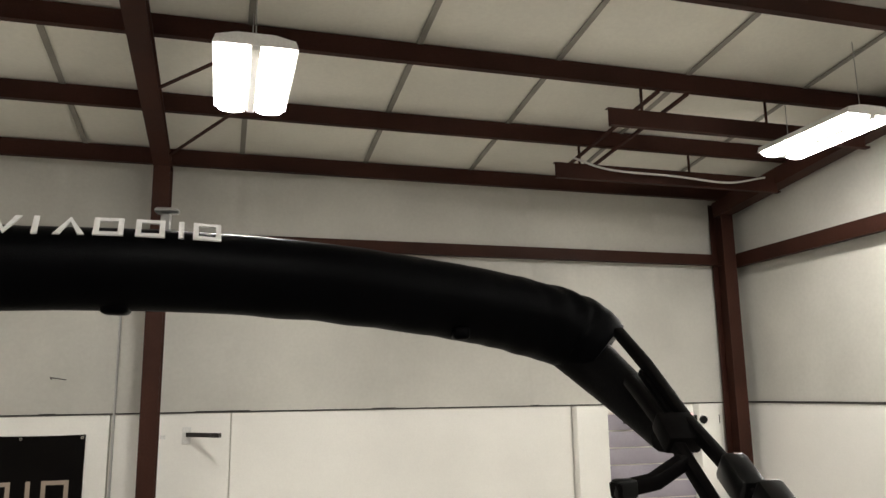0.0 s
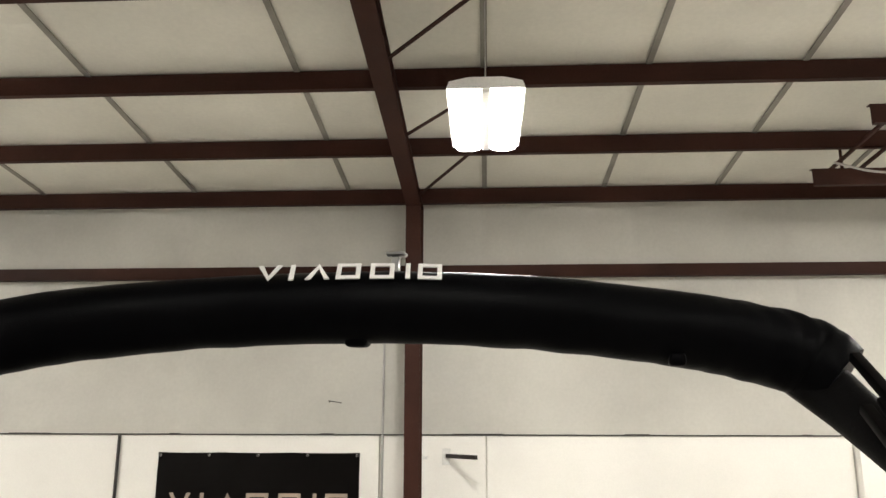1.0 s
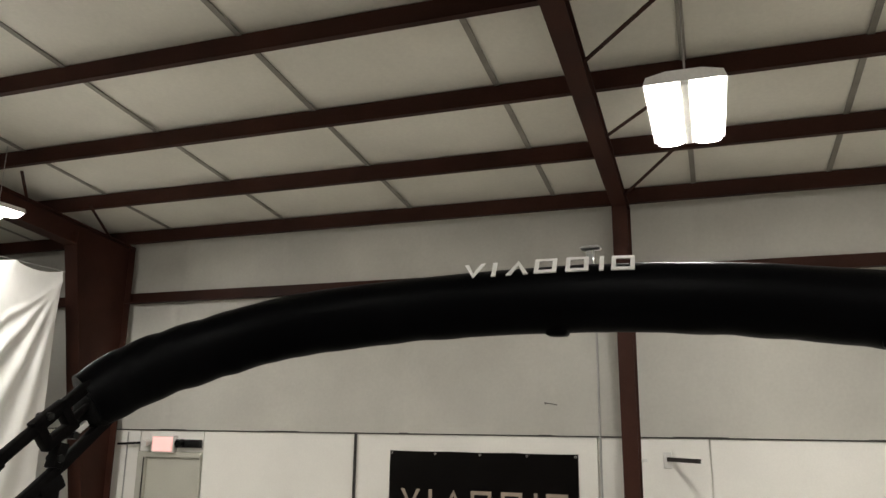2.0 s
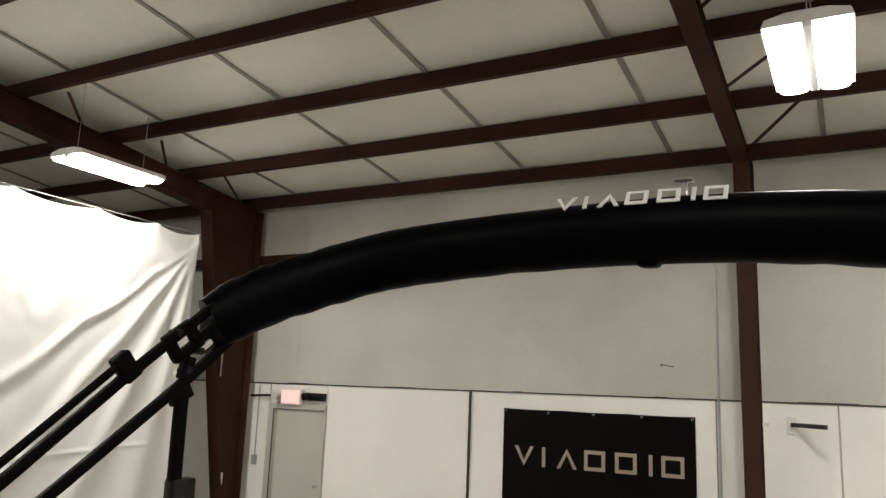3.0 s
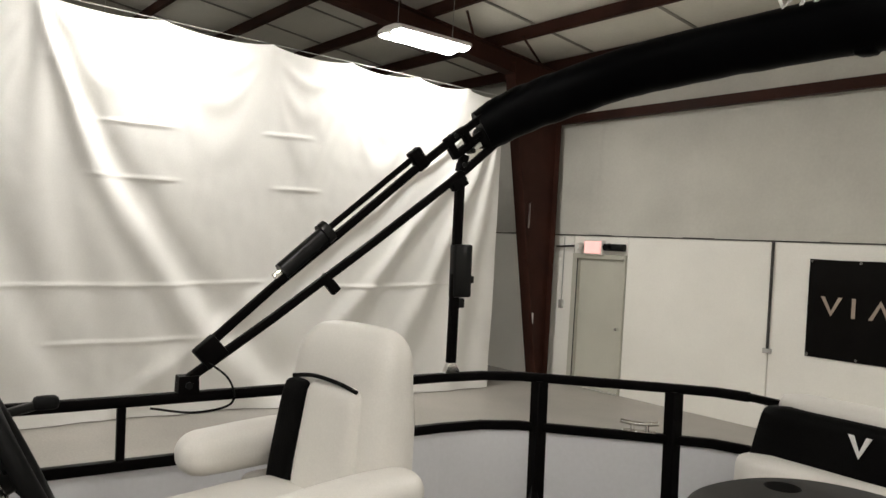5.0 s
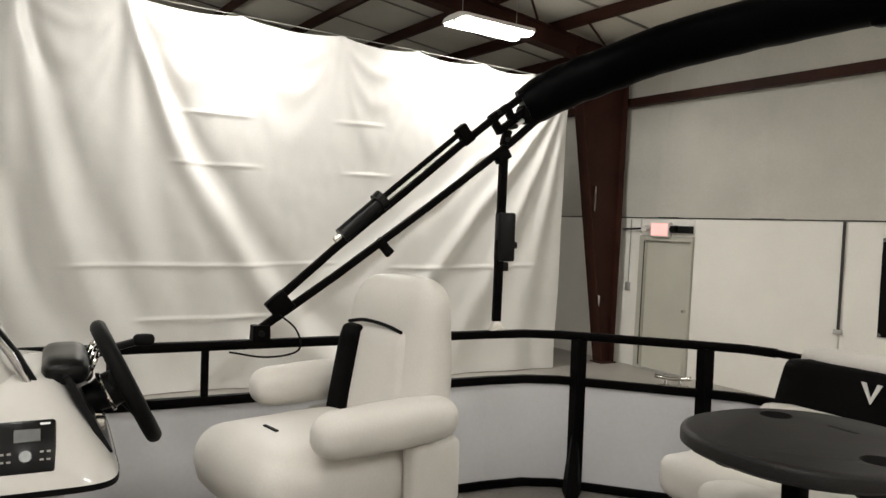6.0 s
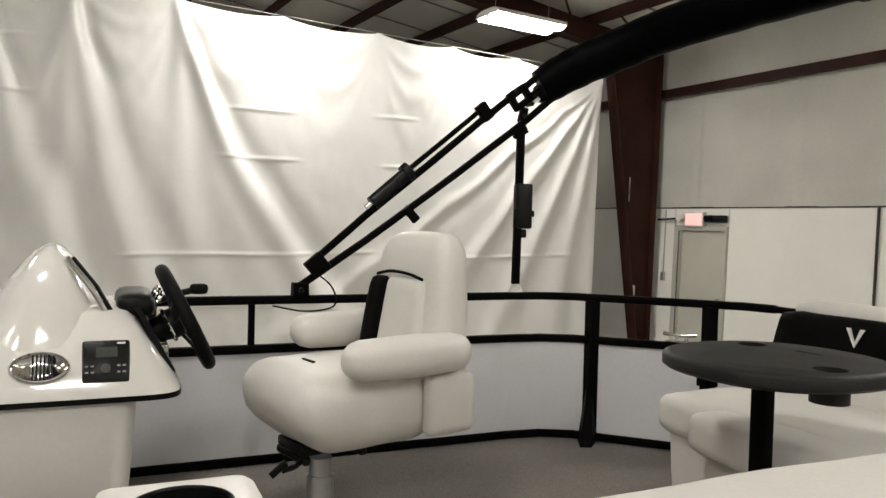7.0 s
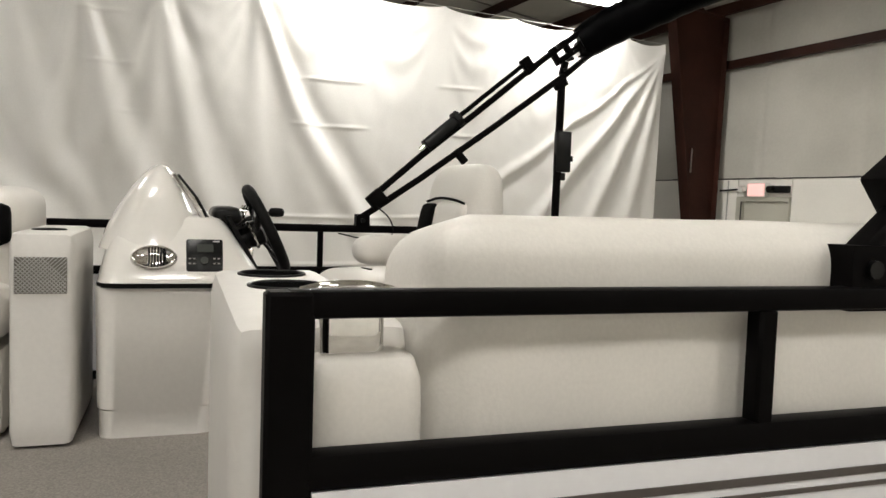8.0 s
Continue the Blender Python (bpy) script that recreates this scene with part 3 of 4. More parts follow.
# ---- the boat: across is x (port positive), aft is y, up is z ----
DK, RZ, LZ, PX, SX, STERN = 0.86, 1.547, 1.345, 1.58, -1.30, 2.10
PR, PL = 1.58, 1.415  # the port rails, a little higher
boat = boat_thing("pontoon_boat", "pontoon boat with black rails and white side panels on blocks", "boat")
part("deck", B(-1.33, 1.61, -4.2, 2.29, DK - 0.05, DK, 0.006), M_DECK, boat, "grey woven vinyl deck")
part("deck_edge", B(-1.35, 1.63, -4.22, 2.31, DK - 0.11, DK - 0.052, 0.01), M_ALU, boat)
for x in (-0.95, 1.2):
    tube = loft(bmesh.new(), [[(x + k * 0.31 * math.cos(a), y, 0.44 + k * 0.31 * math.sin(a)) for a in [2 * math.pi * i / 28 for i in range(28)]] for y, k in ((-5.0, 0.05), (-4.7, 0.45), (-4.2, 0.8), (-3.6, 1.0), (1.9, 1.0), (1.95, 0.96))])
    part("pontoon", tube, M_ALU, boat, "brushed aluminium pontoon tube")
for y in (-3.0, -1.2, 0.6):
    part("crossmember", B(-1.3, 1.58, y - 0.04, y + 0.04, DK - 0.2, DK - 0.112), M_ALU, boat)
for x in (-0.95, 1.2):
    for y in (-3.0, 0.9):
        blk = tagged(part("timber_block", B(x - 0.25, x + 0.25, y - 0.1, y + 0.1, -0.02, 0.16, 0.01), M_WOOD), "weathered timber block under a pontoon tube", "block", "blocks under the boat")
        blk.matrix_basis = pose(0.02, 0, 0, 0, 0, -5.7)
        blk.location.z = y * 0.022


def fence_line(z):
    return [(SX, -4.1, z), (SX, 1.2, z), (SX + 0.02, 1.38, z), (SX + 0.09, 1.52, z), (SX + 0.2, 1.63, z), (-0.80, 1.93, z), (-0.66, 2.055, z), (-0.54, STERN, z)]


def port_line(z, z1):
    return [(0.86, STERN, z), (1.0, 2.06, z), (1.12, 1.97, z), (1.42, 1.56, z), (1.50, 1.44, z), (1.55, 1.3, z), (PX, 1.12, (z + z1) / 2), (PX, 0.8, z1), (PX, -0.524, z1)]


RAIL, LOW, BOT = rect(0.034, 0.036, 0.007, 2), rect(0.034, 0.034, 0.005, 2), rect(0.03, 0.036, 0.005, 2)
for name, z, z1, prof in (("top_rail", RZ, PR, rect(0.030, 0.028, 0.006, 2)), ("middle_rail", LZ, PL, rect(0.032, 0.036, 0.005, 2)), ("bottom_rail", DK + 0.022, DK + 0.022, BOT)):
    part(name, T(fence_line(z), RAIL if z == RZ else prof), M_BLACK, boat)
    part(name, T([(-0.54, STERN, z), (0.86, STERN, z)], prof), M_BLACK, boat)
    part(name, T(port_line(z, z1), prof), M_BLACK, boat)
    part(name, T([(PX, -1.35, z1), (PX, -4.1, z1)], prof), M_BLACK, boat)


def post(x, y, w=0.034, d=0.034, z0=DK, z1=RZ):
    return part("post", B(x - w / 2, x + w / 2, y - d / 2, y + d / 2, z0, z1 - 0.012, 0.004, 1), M_BLACK, boat)


for y in (-3.6, -2.6, -1.6, -0.8, -0.0):
    post(SX, y, 0.026, 0.026, LZ)
for x, y in ((SX + 0.15, 1.58), (-0.775, 1.955)):
    post(x, y, 0.054, 0.054)
for x in (-0.2, 0.3):
    post(x, STERN, 0.03, 0.03)
for x, y in ((1.02, 2.04), (1.44, 1.53)):
    post(x, y, 0.05, 0.05)
for y in (0.61, 0.042):
    post(PX, y, 0.028, 0.027, PL, PR)
post(PX, -0.524, 0.034, 0.047, DK, PR + 0.025)
post(PX, -1.35, 0.034, 0.047, DK, PR + 0.025)
for y in (-2.2, -3.1, -4.08):
    post(PX, y)
part("corner_foot", loft(bmesh.new(), [[(SX + 0.13, 1.53, DK), (SX + 0.24, 1.47, DK), (SX + 0.26, 1.52, DK), (SX + 0.18, 1.60, DK)], [(SX + 0.14, 1.56, DK + 0.25), (SX + 0.165, 1.55, DK + 0.25), (SX + 0.17, 1.57, DK + 0.25), (SX + 0.16, 1.59, DK + 0.25)]]), M_BLACK, boat)


def skin(pts, z0, z1, off):
    """A thin sheet that follows the fence."""
    return sweep(bmesh.new(), [(x, y, (z0 + z1) / 2) for x, y, _ in pts], rect(0.006, z1 - z0))


S0, S1, SP = DK + 0.041, LZ - 0.018, PL - 0.019
far, port = fence_line(0), port_line(0, 0)
part("side_panel", skin(far[:2], S0, S1, 0), M_PANEL, boat, "white aluminium side panel")
part("side_panel", skin(far[1:5], S0, S1, 0), M_PANEL, boat)
part("side_panel", skin(far[4:6], S0, S1, 0), M_PANEL, boat)
part("side_panel", skin(far[5:], S0, S1, 0), M_PANEL, boat)
part("side_panel", skin([(-0.54, STERN, 0), (0.86, STERN, 0)], S0, S1, 0), M_PANEL, boat)
part("side_panel", skin(port[:-2], S0, S1, 0), M_PANEL, boat)
part("side_panel", skin([(PX + 0.012, 1.1, 0), (PX + 0.012, -0.50, 0)], S0, SP, 0), M_PANEL, boat)
part("side_panel", skin([(PX + 0.012, -1.38, 0), (PX + 0.012, -4.1, 0)], S0, SP, 0), M_PANEL, boat)
for z, h in ((1.362, 0.010), (1.344, 0.006), (1.29, 0.06)):
    part("side_decal", B(PX + 0.0155, PX + 0.0175, -0.495, 1.08, z - h / 2, z + h / 2), M_STRIPE, boat, "dark bronze pinstripe")

# chrome cleat on the port rail
cl = boat_thing("deck_cleat", "polished chrome fold-down cleat beside the gate post", "cleat")
part("base", cushion(1.508, 1.548, -0.488, -0.418, 1.514, PR + 0.000, 0.012, 0.0, cuts=3), M_CHROME, cl)
part("horn", T(smooth_line([(1.515, -0.502, PR + 0.002), (1.527, -0.475, PR + 0.009), (1.527, -0.435, PR + 0.009), (1.518, -0.402, PR + 0.002)]), ring(0.008, 10)), M_CHROME, cl)
st = boat_thing("mooring_cleat", "chrome cleat on the middle rail by the stern corner", "cleat", at=Matrix.Translation((-0.862, 1.862, LZ + 0.018)) @ pose(0, 0, 0, 0, 0, 42))
part("foot", B(-0.065, 0.065, -0.016, 0.016, 0.0, 0.008, 0.003, 1), M_CHROME, st)
for dx in (-0.028, 0.028):
    part("arm", T([(dx, 0, 0.006), (dx, 0, 0.030)], ring(0.009, 12), up=(0, 1, 0)), M_CHROME, st)
part("horn", T(smooth_line([(-0.075, 0, 0.040), (-0.03, 0, 0.034), (0.03, 0, 0.034), (0.075, 0, 0.040)]), ring(0.009, 12)), M_CHROME, st)

# ---- the tower that carries the folded top ----
tower = boat_thing("bimini_tower", "black folding bimini frame with twin struts on the rails", "bimini frame")
SQ = rect(0.030, 0.030, 0.006, 2)


def stick(name, x, line, prof, mat=M_BLACK, parent=None, label=""):
    """A bar in a fore-and-aft plane at x, through (y, z) points."""
    return part(name, T([(x, y, z) for y, z in line], prof, up=(1, 0, 0)), mat, parent or tower, label)


def knuckle(name, x, y, z, w, dy, dz, turn, mat=M_BLACK, parent=None, r=0.006):
    return part(name, B(-w / 2, w / 2, -dy / 2, dy / 2, -dz / 2, dz / 2, r, m=Matrix.Translation((x, y, z)) @ pose(0, 0, 0, turn)), mat, parent or tower)


def tower_foot(x, y, top):
    base = part("foot", loft(bmesh.new(), [[(x - 0.026, y - 0.034, RZ + 0.016), (x + 0.026, y - 0.034, RZ + 0.016), (x + 0.026, y + 0.034, RZ + 0.016), (x - 0.026, y + 0.034, RZ + 0.016)],
        [(x - 0.024, y - 0.032, top), (x + 0.024, y - 0.032, top), (x + 0.024, y + 0.032, top), (x - 0.024, y + 0.032, top)]]), M_BLACK, tower)
    part("pivot_bolt", T([(x - 0.032, y, top - 0.03), (x + 0.032, y, top - 0.03)], ring(0.012, 10)), M_PLASTIC, base)
    return base


def tower_starboard(x):
    """Foot, two long struts with an actuator, an upright support leg, and the fan of bars into the boot."""
    tower_foot(x, 0.20, 1.618)
    stick("lower_strut", x, [(0.19, 1.598), (0.489, 1.803), (0.887, 2.092), (1.188, 2.318), (1.278, 2.388), (1.50, 2.575)], SQ)
    stick("upper_strut", x, [(0.262, 1.715), (0.487, 1.913), (0.774, 2.146), (1.038, 2.367), (1.19, 2.487), (1.45, 2.69)], SQ)
    knuckle("strut_clamp", x, 0.272, 1.692, 0.05, 0.085, 0.082, 41)
    act = stick("actuator", x, [(0.511, 1.962), (0.668, 2.098)], ring(0.033, 16), M_PLASTIC)
    stick("piston", x, [(0.668, 2.11), (1.03, 2.412)], ring(0.012, 10), M_BLACK, act)
    stick("collar", x, [(0.660, 2.096), (0.684, 2.117)], ring(0.042, 16), M_PLASTIC, act)
    stick("clevis", x, [(0.485, 1.942), (0.515, 1.968)], ring(0.014, 10), M_CHROME, act, "bright metal clevis")
    knuckle("rod_end", x, 1.048, 2.405, 0.042, 0.055, 0.085, 40)
    stick("stub", x, [(0.665, 1.945), (0.692, 1.925), (0.722, 1.893)], rect(0.038, 0.034, 0.008, 2))
    # clamp with a square eye where the struts meet
    for y, z, dy, dz in ((1.214, 2.516, 0.115, 0.026), (1.254, 2.462, 0.115, 0.030), (1.199, 2.464, 0.030, 0.075), (1.268, 2.514, 0.030, 0.075)):
        knuckle("joint_plate", x, y, z, 0.036, dy, dz, 36)
    stick("joint_link", x, [(1.262, 2.44), (1.245, 2.375)], rect(0.03, 0.042, 0.006, 2))
    for y, z in ((1.205, 2.512), (1.29, 2.46), (1.25, 2.40)):
        part("bolt", T([(x - 0.025, y, z), (x + 0.025, y, z)], ring(0.011, 8)), M_PLASTIC, tower)
    stick("middle_bar", x, [(1.285, 2.50), (1.45, 2.622)], rect(0.018, 0.020, 0.004, 2))
    stick("middle_bar", x, [(1.30, 2.462), (1.47, 2.594)], rect(0.018, 0.016, 0.004, 2), M_ALU, None, "bright metal bar")
    knuckle("leg_bracket", x, 1.24, 2.325, 0.036, 0.075, 0.04, 30)
    leg = part("support_leg", T([(x, 1.238, RZ + 0.058), (x, 1.243, 2.05), (x, 1.246, 2.33)], rect(0.034, 0.034, 0.006, 2), up=(0, 1, 0)), M_BLACK, tower)
    part("telescope_sleeve", B(x - 0.024, x + 0.024, 1.225, 1.308, 1.868, 2.082, 0.008), M_PLASTIC, leg)
    part("latch", B(x - 0.02, x + 0.02, 1.30, 1.322, 1.925, 1.955, 0.005), M_PLASTIC, leg)
    part("latch", B(x - 0.016, x + 0.016, 1.25, 1.283, 1.825, 1.865, 0.005), M_PLASTIC, leg)
    part("leg_foot", loft(bmesh.new(), [[(x - 0.014, 1.205, RZ + 0.018), (x + 0.014, 1.205, RZ + 0.018), (x + 0.014, 1.275, RZ + 0.018), (x - 0.014, 1.275, RZ + 0.018)], [(x - 0.010, 1.226, RZ + 0.062), (x + 0.010, 1.226, RZ + 0.062), (x + 0.010, 1.25, RZ + 0.062), (x - 0.010, 1.25, RZ + 0.062)]]), M_CHROME, tower, "polished chrome foot")


def tower_port():
    """The same gear on the other rail, drawn back further and leaning inboard."""
    tower_foot(PX - 0.02, 0.206, PR + 0.066)
    outer = [(1.56, 0.27, 1.70), (1.40, 0.95, 2.01), (1.285, 1.48, 2.31), (1.255, 1.76, 2.487), (1.25, 1.95, 2.62), (1.24, 2.10, 2.715)]
    inner = [(1.56, 0.195, 1.625), (1.545, 0.30, 1.70), (1.36, 0.95, 1.95), (1.20, 1.52, 2.30), (1.205, 1.75, 2.46), (1.20, 1.95, 2.58)]
    part("upper_strut", T(outer, SQ), M_BLACK, tower)
    part("lower_strut", T(inner, SQ), M_BLACK, tower)
    part("strut_clamp", B(-0.03, 0.03, -0.06, 0.06, -0.045, 0.045, 0.006, m=Matrix.Translation((1.55, 0.315, 1.735)) @ pose(0, 0, 0, 38)), M_BLACK, tower)
    act = part("actuator", T([(1.47, 0.70, 1.93), (1.43, 0.90, 2.04)], ring(0.034, 14)), M_PLASTIC, tower)
    part("piston", T([(1.43, 0.90, 2.04), (1.345, 1.36, 2.30)], ring(0.013, 10)), M_BLACK, act)
    part("joint_plate", B(-0.05, 0.04, -0.045, 0.045, -0.026, 0.026, 0.008, m=Matrix.Translation((1.228, 1.74, 2.458)) @ pose(0, 0, 0, 40)), M_BLACK, tower)
    part("rod_end", B(-0.03, 0.03, -0.05, 0.05, -0.035, 0.035, 0.012, m=Matrix.Translation((1.28, 1.58, 2.37)) @ pose(0, 0, 0, 35)), M_PLASTIC, tower)
    part("rod_end", B(-0.03, 0.03, -0.06, 0.06, -0.03, 0.03, 0.012, m=Matrix.Translation((1.292, 1.46, 2.325)) @ pose(0, 0, 0, 35)), M_PLASTIC, tower)
    for dx, mat in ((0.03, M_BLACK), (0.055, M_ALU)):
        part("middle_bar", T([(1.20 + dx, 1.76, 2.475), (1.205 + dx, 1.95, 2.60)], rect(0.016, 0.02, 0.004, 2)), mat, tower)
    leg = part("support_leg", T([(1.0, 1.60, 2.352), (1.10, 1.62, 2.365), (1.19, 1.66, 2.40)], rect(0.034, 0.034, 0.006, 2)), M_BLACK, tower)
    part("latch", B(1.0, 1.05, 1.585, 1.625, 2.335, 2.375, 0.008), M_PLASTIC, leg)


tower_starboard(SX)
tower_port()
cb = boat_thing("tower_cable", "thin black cable looping from the tower foot", "cable")
part("wire", T(smooth_line([(SX + 0.02, 0.25, 1.67), (SX + 0.03, 0.33, 1.60), (SX + 0.03, 0.34, 1.52), (SX + 0.03, 0.22, 1.50), (SX + 0.03, 0.08, 1.525)]), ring(0.004, 6)), M_RUBBER, cb)

# the folded canopy in its boot
TUBE = smooth_line([(x, y, z + 0.012) for x, y, z in [(-1.34, 1.37, 2.54), (-1.27, 1.50, 2.63), (-1.12, 1.67, 2.72), (-0.90, 1.80, 2.79), (-0.50, 1.96, 2.842), (0.0, 2.05, 2.857), (0.42, 2.12, 2.837), (0.77, 2.20, 2.80), (0.98, 2.245, 2.765), (1.155, 2.25, 2.712), (1.235, 2.215, 2.645)]], 14)


def boot_mesh():
    bm = bmesh.new()
    n, rows = 36, []
    total = len(TUBE) - 1
    for i, p in enumerate(TUBE):
        f = i / total
        d = (TUBE[min(i + 1, total)] - TUBE[max(i - 1, 0)]).normalized()
        side = d.cross(Vector((0, 0, 1))).normalized()
        top = side.cross(d).normalized()
        end = min(f, 1 - f)
        r = (0.092 + 0.009 * min(1.0, f * 2) + 0.014 * max(0.0, f * 2 - 1)) * min(1.0, 0.90 + end * 2.0)
        row = []
        for j in range(n):
            a = 2 * math.pi * j / n
            q = 1.0
            bend = math.exp(-((min(abs(f - 0.12), abs(f - 0.87)) / 0.07) ** 2))
            pull = i * 0.42 + (2.6 if f > 0.5 else -2.6) * math.cos(a - 2.4) + 1.5 * noise.noise((f * 9, math.cos(a), math.sin(a)))
            q += 0.085 * bend * (abs(math.sin(pull)) ** 0.6 - 0.5) * (0.35 + 0.65 * max(0.0, math.sin(a + 0.9)))
            q += 0.020 * noise.noise((f * 26, math.cos(a) * 1.2, math.sin(a) * 1.2)) + 0.012 * noise.noise((f * 70, math.cos(a) * 2.5, math.sin(a) * 2.5))
            if math.sin(a) < -0.80:
                q += 0.035 * (noise.noise((f * 40, 7, 0)) + 0.4)
            row.append(bm.verts.new(p + side * (r * q * math.cos(a)) + top * (r * 1.03 * q * math.sin(a))))
        rows.append(row)
    for a, b in zip(rows, rows[1:]):
        for j in range(n):
            bm.faces.new((a[j], a[(j + 1) % n], b[(j + 1) % n], b[j]))
    bm.faces.new(rows[0][::-1])
    bm.faces.new(rows[-1])
    return bm


boot = boat_thing("folded_canopy", "folded bimini canopy in a black canvas boot", "bimini cover")
sleeve = part("boot", boot_mesh(), M_CANVAS, boot, smooth=70)
part("zipper_flap", T([p + Vector((0, 0.04, 0.098)) for p in TUBE[30:-34:3]], rect(0.05, 0.006)), M_BVINYL, boot)
part("strap_end", cushion(-0.15, -0.08, 1.99, 2.06, 2.752, 2.80, 0.017, 0.0, cuts=3), M_CANVAS, boot)
part("strap_end", cushion(0.76, 0.81, 2.12, 2.18, 2.695, 2.735, 0.015, 0.0, cuts=3), M_CANVAS, boot)
part("end_flap", cushion(-1.37, -1.27, 1.33, 1.42, 2.48, 2.57, 0.03, 0.0, cuts=4), M_BVINYL, boot)
part("inner_roll", T(smooth_line([(1.15, 2.26, 2.69), (1.22, 2.18, 2.60), (1.26, 2.03, 2.51), (1.28, 1.90, 2.44)]), ring(0.085, 16), scales=[1.0 - 0.016 * i for i in range(len(smooth_line([(1.15, 2.26, 2.69), (1.22, 2.18, 2.60), (1.26, 2.03, 2.51), (1.28, 1.90, 2.44)])))]), M_BVINYL, boot)
for kind, f in MARKS:
    m = part("silver_mark", mark(kind, 0.068, 0.070, 0.013), M_SILVER, sleeve, smooth=0)
    x = -0.36 + 0.475 * f
    k = min(range(len(TUBE)), key=lambda i: abs(TUBE[i].x - x))
    slope = math.degrees(math.atan2(TUBE[k + 1].z - TUBE[k - 1].z, TUBE[k + 1].x - TUBE[k - 1].x))
    a = radians(36)
    yaw = math.degrees(math.atan2(TUBE[k + 1].y - TUBE[k - 1].y, TUBE[k + 1].x - TUBE[k - 1].x))
    m.matrix_basis = pose(x + 0.118 * math.cos(a) * math.sin(radians(yaw)), TUBE[k].y - 0.118 * math.cos(a), TUBE[k].z + 0.120 * math.sin(a)) @ pose(0, 0, 0, 0, -slope, yaw) @ pose(0, 0, 0, -44, 0, 0)
lb = boat_thing("mast_light", "small grey navigation light on the canopy frame", "light")
part("bracket", B(-0.025, 0.0, 2.05, 2.07, 2.94, 3.02, 0.003, 1), M_ALU, lb)
part("cap", B(-0.04, 0.02, 2.04, 2.08, 3.02, 3.034, 0.005, 1), M_ALU, lb)

# ---- helm console ----
helm = boat_thing("helm_console", "white gelcoat helm console with dark dash on the deck", "console")
rings = []
for z, x0, x1, y0, y1 in ((DK, -1.03, -0.402, -0.885, -0.503), (DK + 0.095, -1.03, -0.40, -0.887, -0.50), (DK + 0.10, -1.035, -0.394, -0.892, -0.494), (1.36, -1.05, -0.385, -0.90, -0.465), (1.372, -1.05, -0.385, -0.90, -0.465)):
    rings.append(superellipse((x0 + x1) / 2, (y0 + y1) / 2, z, (x1 - x0) / 2, (y1 - y0) / 2, 40, 9))
part("body", loft(bmesh.new(), rings), M_MOULD, helm, smooth=50)
part("seam_gasket", loft(bmesh.new(), [superellipse(-0.735, -0.62, z, 0.368, 0.277, 40, 8) for z in (1.369, 1.384)]), M_RUBBER, helm)
rings = []
for z, x0, x1, y0, y1, e in ((1.386, -1.10, -0.362, -0.895, -0.345, 8), (1.405, -1.10, -0.366, -0.892, -0.35, 7), (1.49, -1.07, -0.415, -0.875, -0.405, 6), (1.555, -1.04, -0.455, -0.86, -0.445, 5), (1.60, -1.01, -0.50, -0.845, -0.475, 4), (1.613, -0.97, -0.55, -0.81, -0.51, 3)):
    rings.append(superellipse((x0 + x1) / 2, (y0 + y1) / 2, z, (x1 - x0) / 2, (y1 - y0) / 2, 48, e))
pod = part("pod", loft(bmesh.new(), rings), M_GEL, helm, "glossy moulded upper pod", smooth=60)
rings = []
for z, cx, cy, a, b, e in ((1.49, -0.715, -0.715, 0.295, 0.190, 3), (1.55, -0.715, -0.714, 0.275, 0.172, 2.7), (1.62, -0.715, -0.712, 0.245, 0.143, 2.4), (1.69, -0.715, -0.708, 0.205, 0.105, 2.3), (1.75, -0.715, -0.703, 0.155, 0.064, 2.2), (1.782, -0.715, -0.70, 0.10, 0.032, 2.1), (1.792, -0.715, -0.70, 0.04, 0.008, 2)):
    rings.append(superellipse(cx, cy, z, a, b, 40, e))
part("windscreen_nacelle", loft(bmesh.new(), rings), M_GEL, helm, smooth=70)
part("screen_trim", T([(-0.575, -0.655, 1.752), (-0.535, -0.59, 1.67), (-0.53, -0.552, 1.60)], rect(0.012, 0.02, 0.004, 2)), M_CHROME, helm)
part("screen_trim", T([(-0.59, -0.64, 1.752), (-0.55, -0.575, 1.67), (-0.545, -0.537, 1.60)], rect(0.014, 0.014, 0.004, 2)), M_PLASTIC, helm)
dash = part("dash_panel", loft(bmesh.new(), [[(-1.03, -0.375, 1.42), (-0.475, -0.375, 1.42), (-0.515, -0.475, 1.61), (-0.99, -0.475, 1.61)], [(-1.02, -0.36, 1.425), (-0.485, -0.36, 1.425), (-0.525, -0.46, 1.615), (-0.98, -0.46, 1.615)]]), M_PLASTIC, helm)
part("gauge_cowl", cushion(-0.93, -0.555, -0.525, -0.41, 1.575, 1.645, 0.035, 0.0, cuts=4), M_PLASTIC, helm)
for x in (-0.80, -0.69, -0.58):
    part("gauge_bezel", torus(bmesh.new(), Matrix.Translation((x - 0.07, -0.407, 1.612)) @ pose(0, 0, 0, 65), 0.036, 0.006, 24, 8), M_CHROME, dash)
for x in (-0.56, -0.50):
    part("switch", B(x - 0.088, x - 0.052, -0.425, -0.375, 1.46, 1.495, 0.006), M_CHROME, dash)
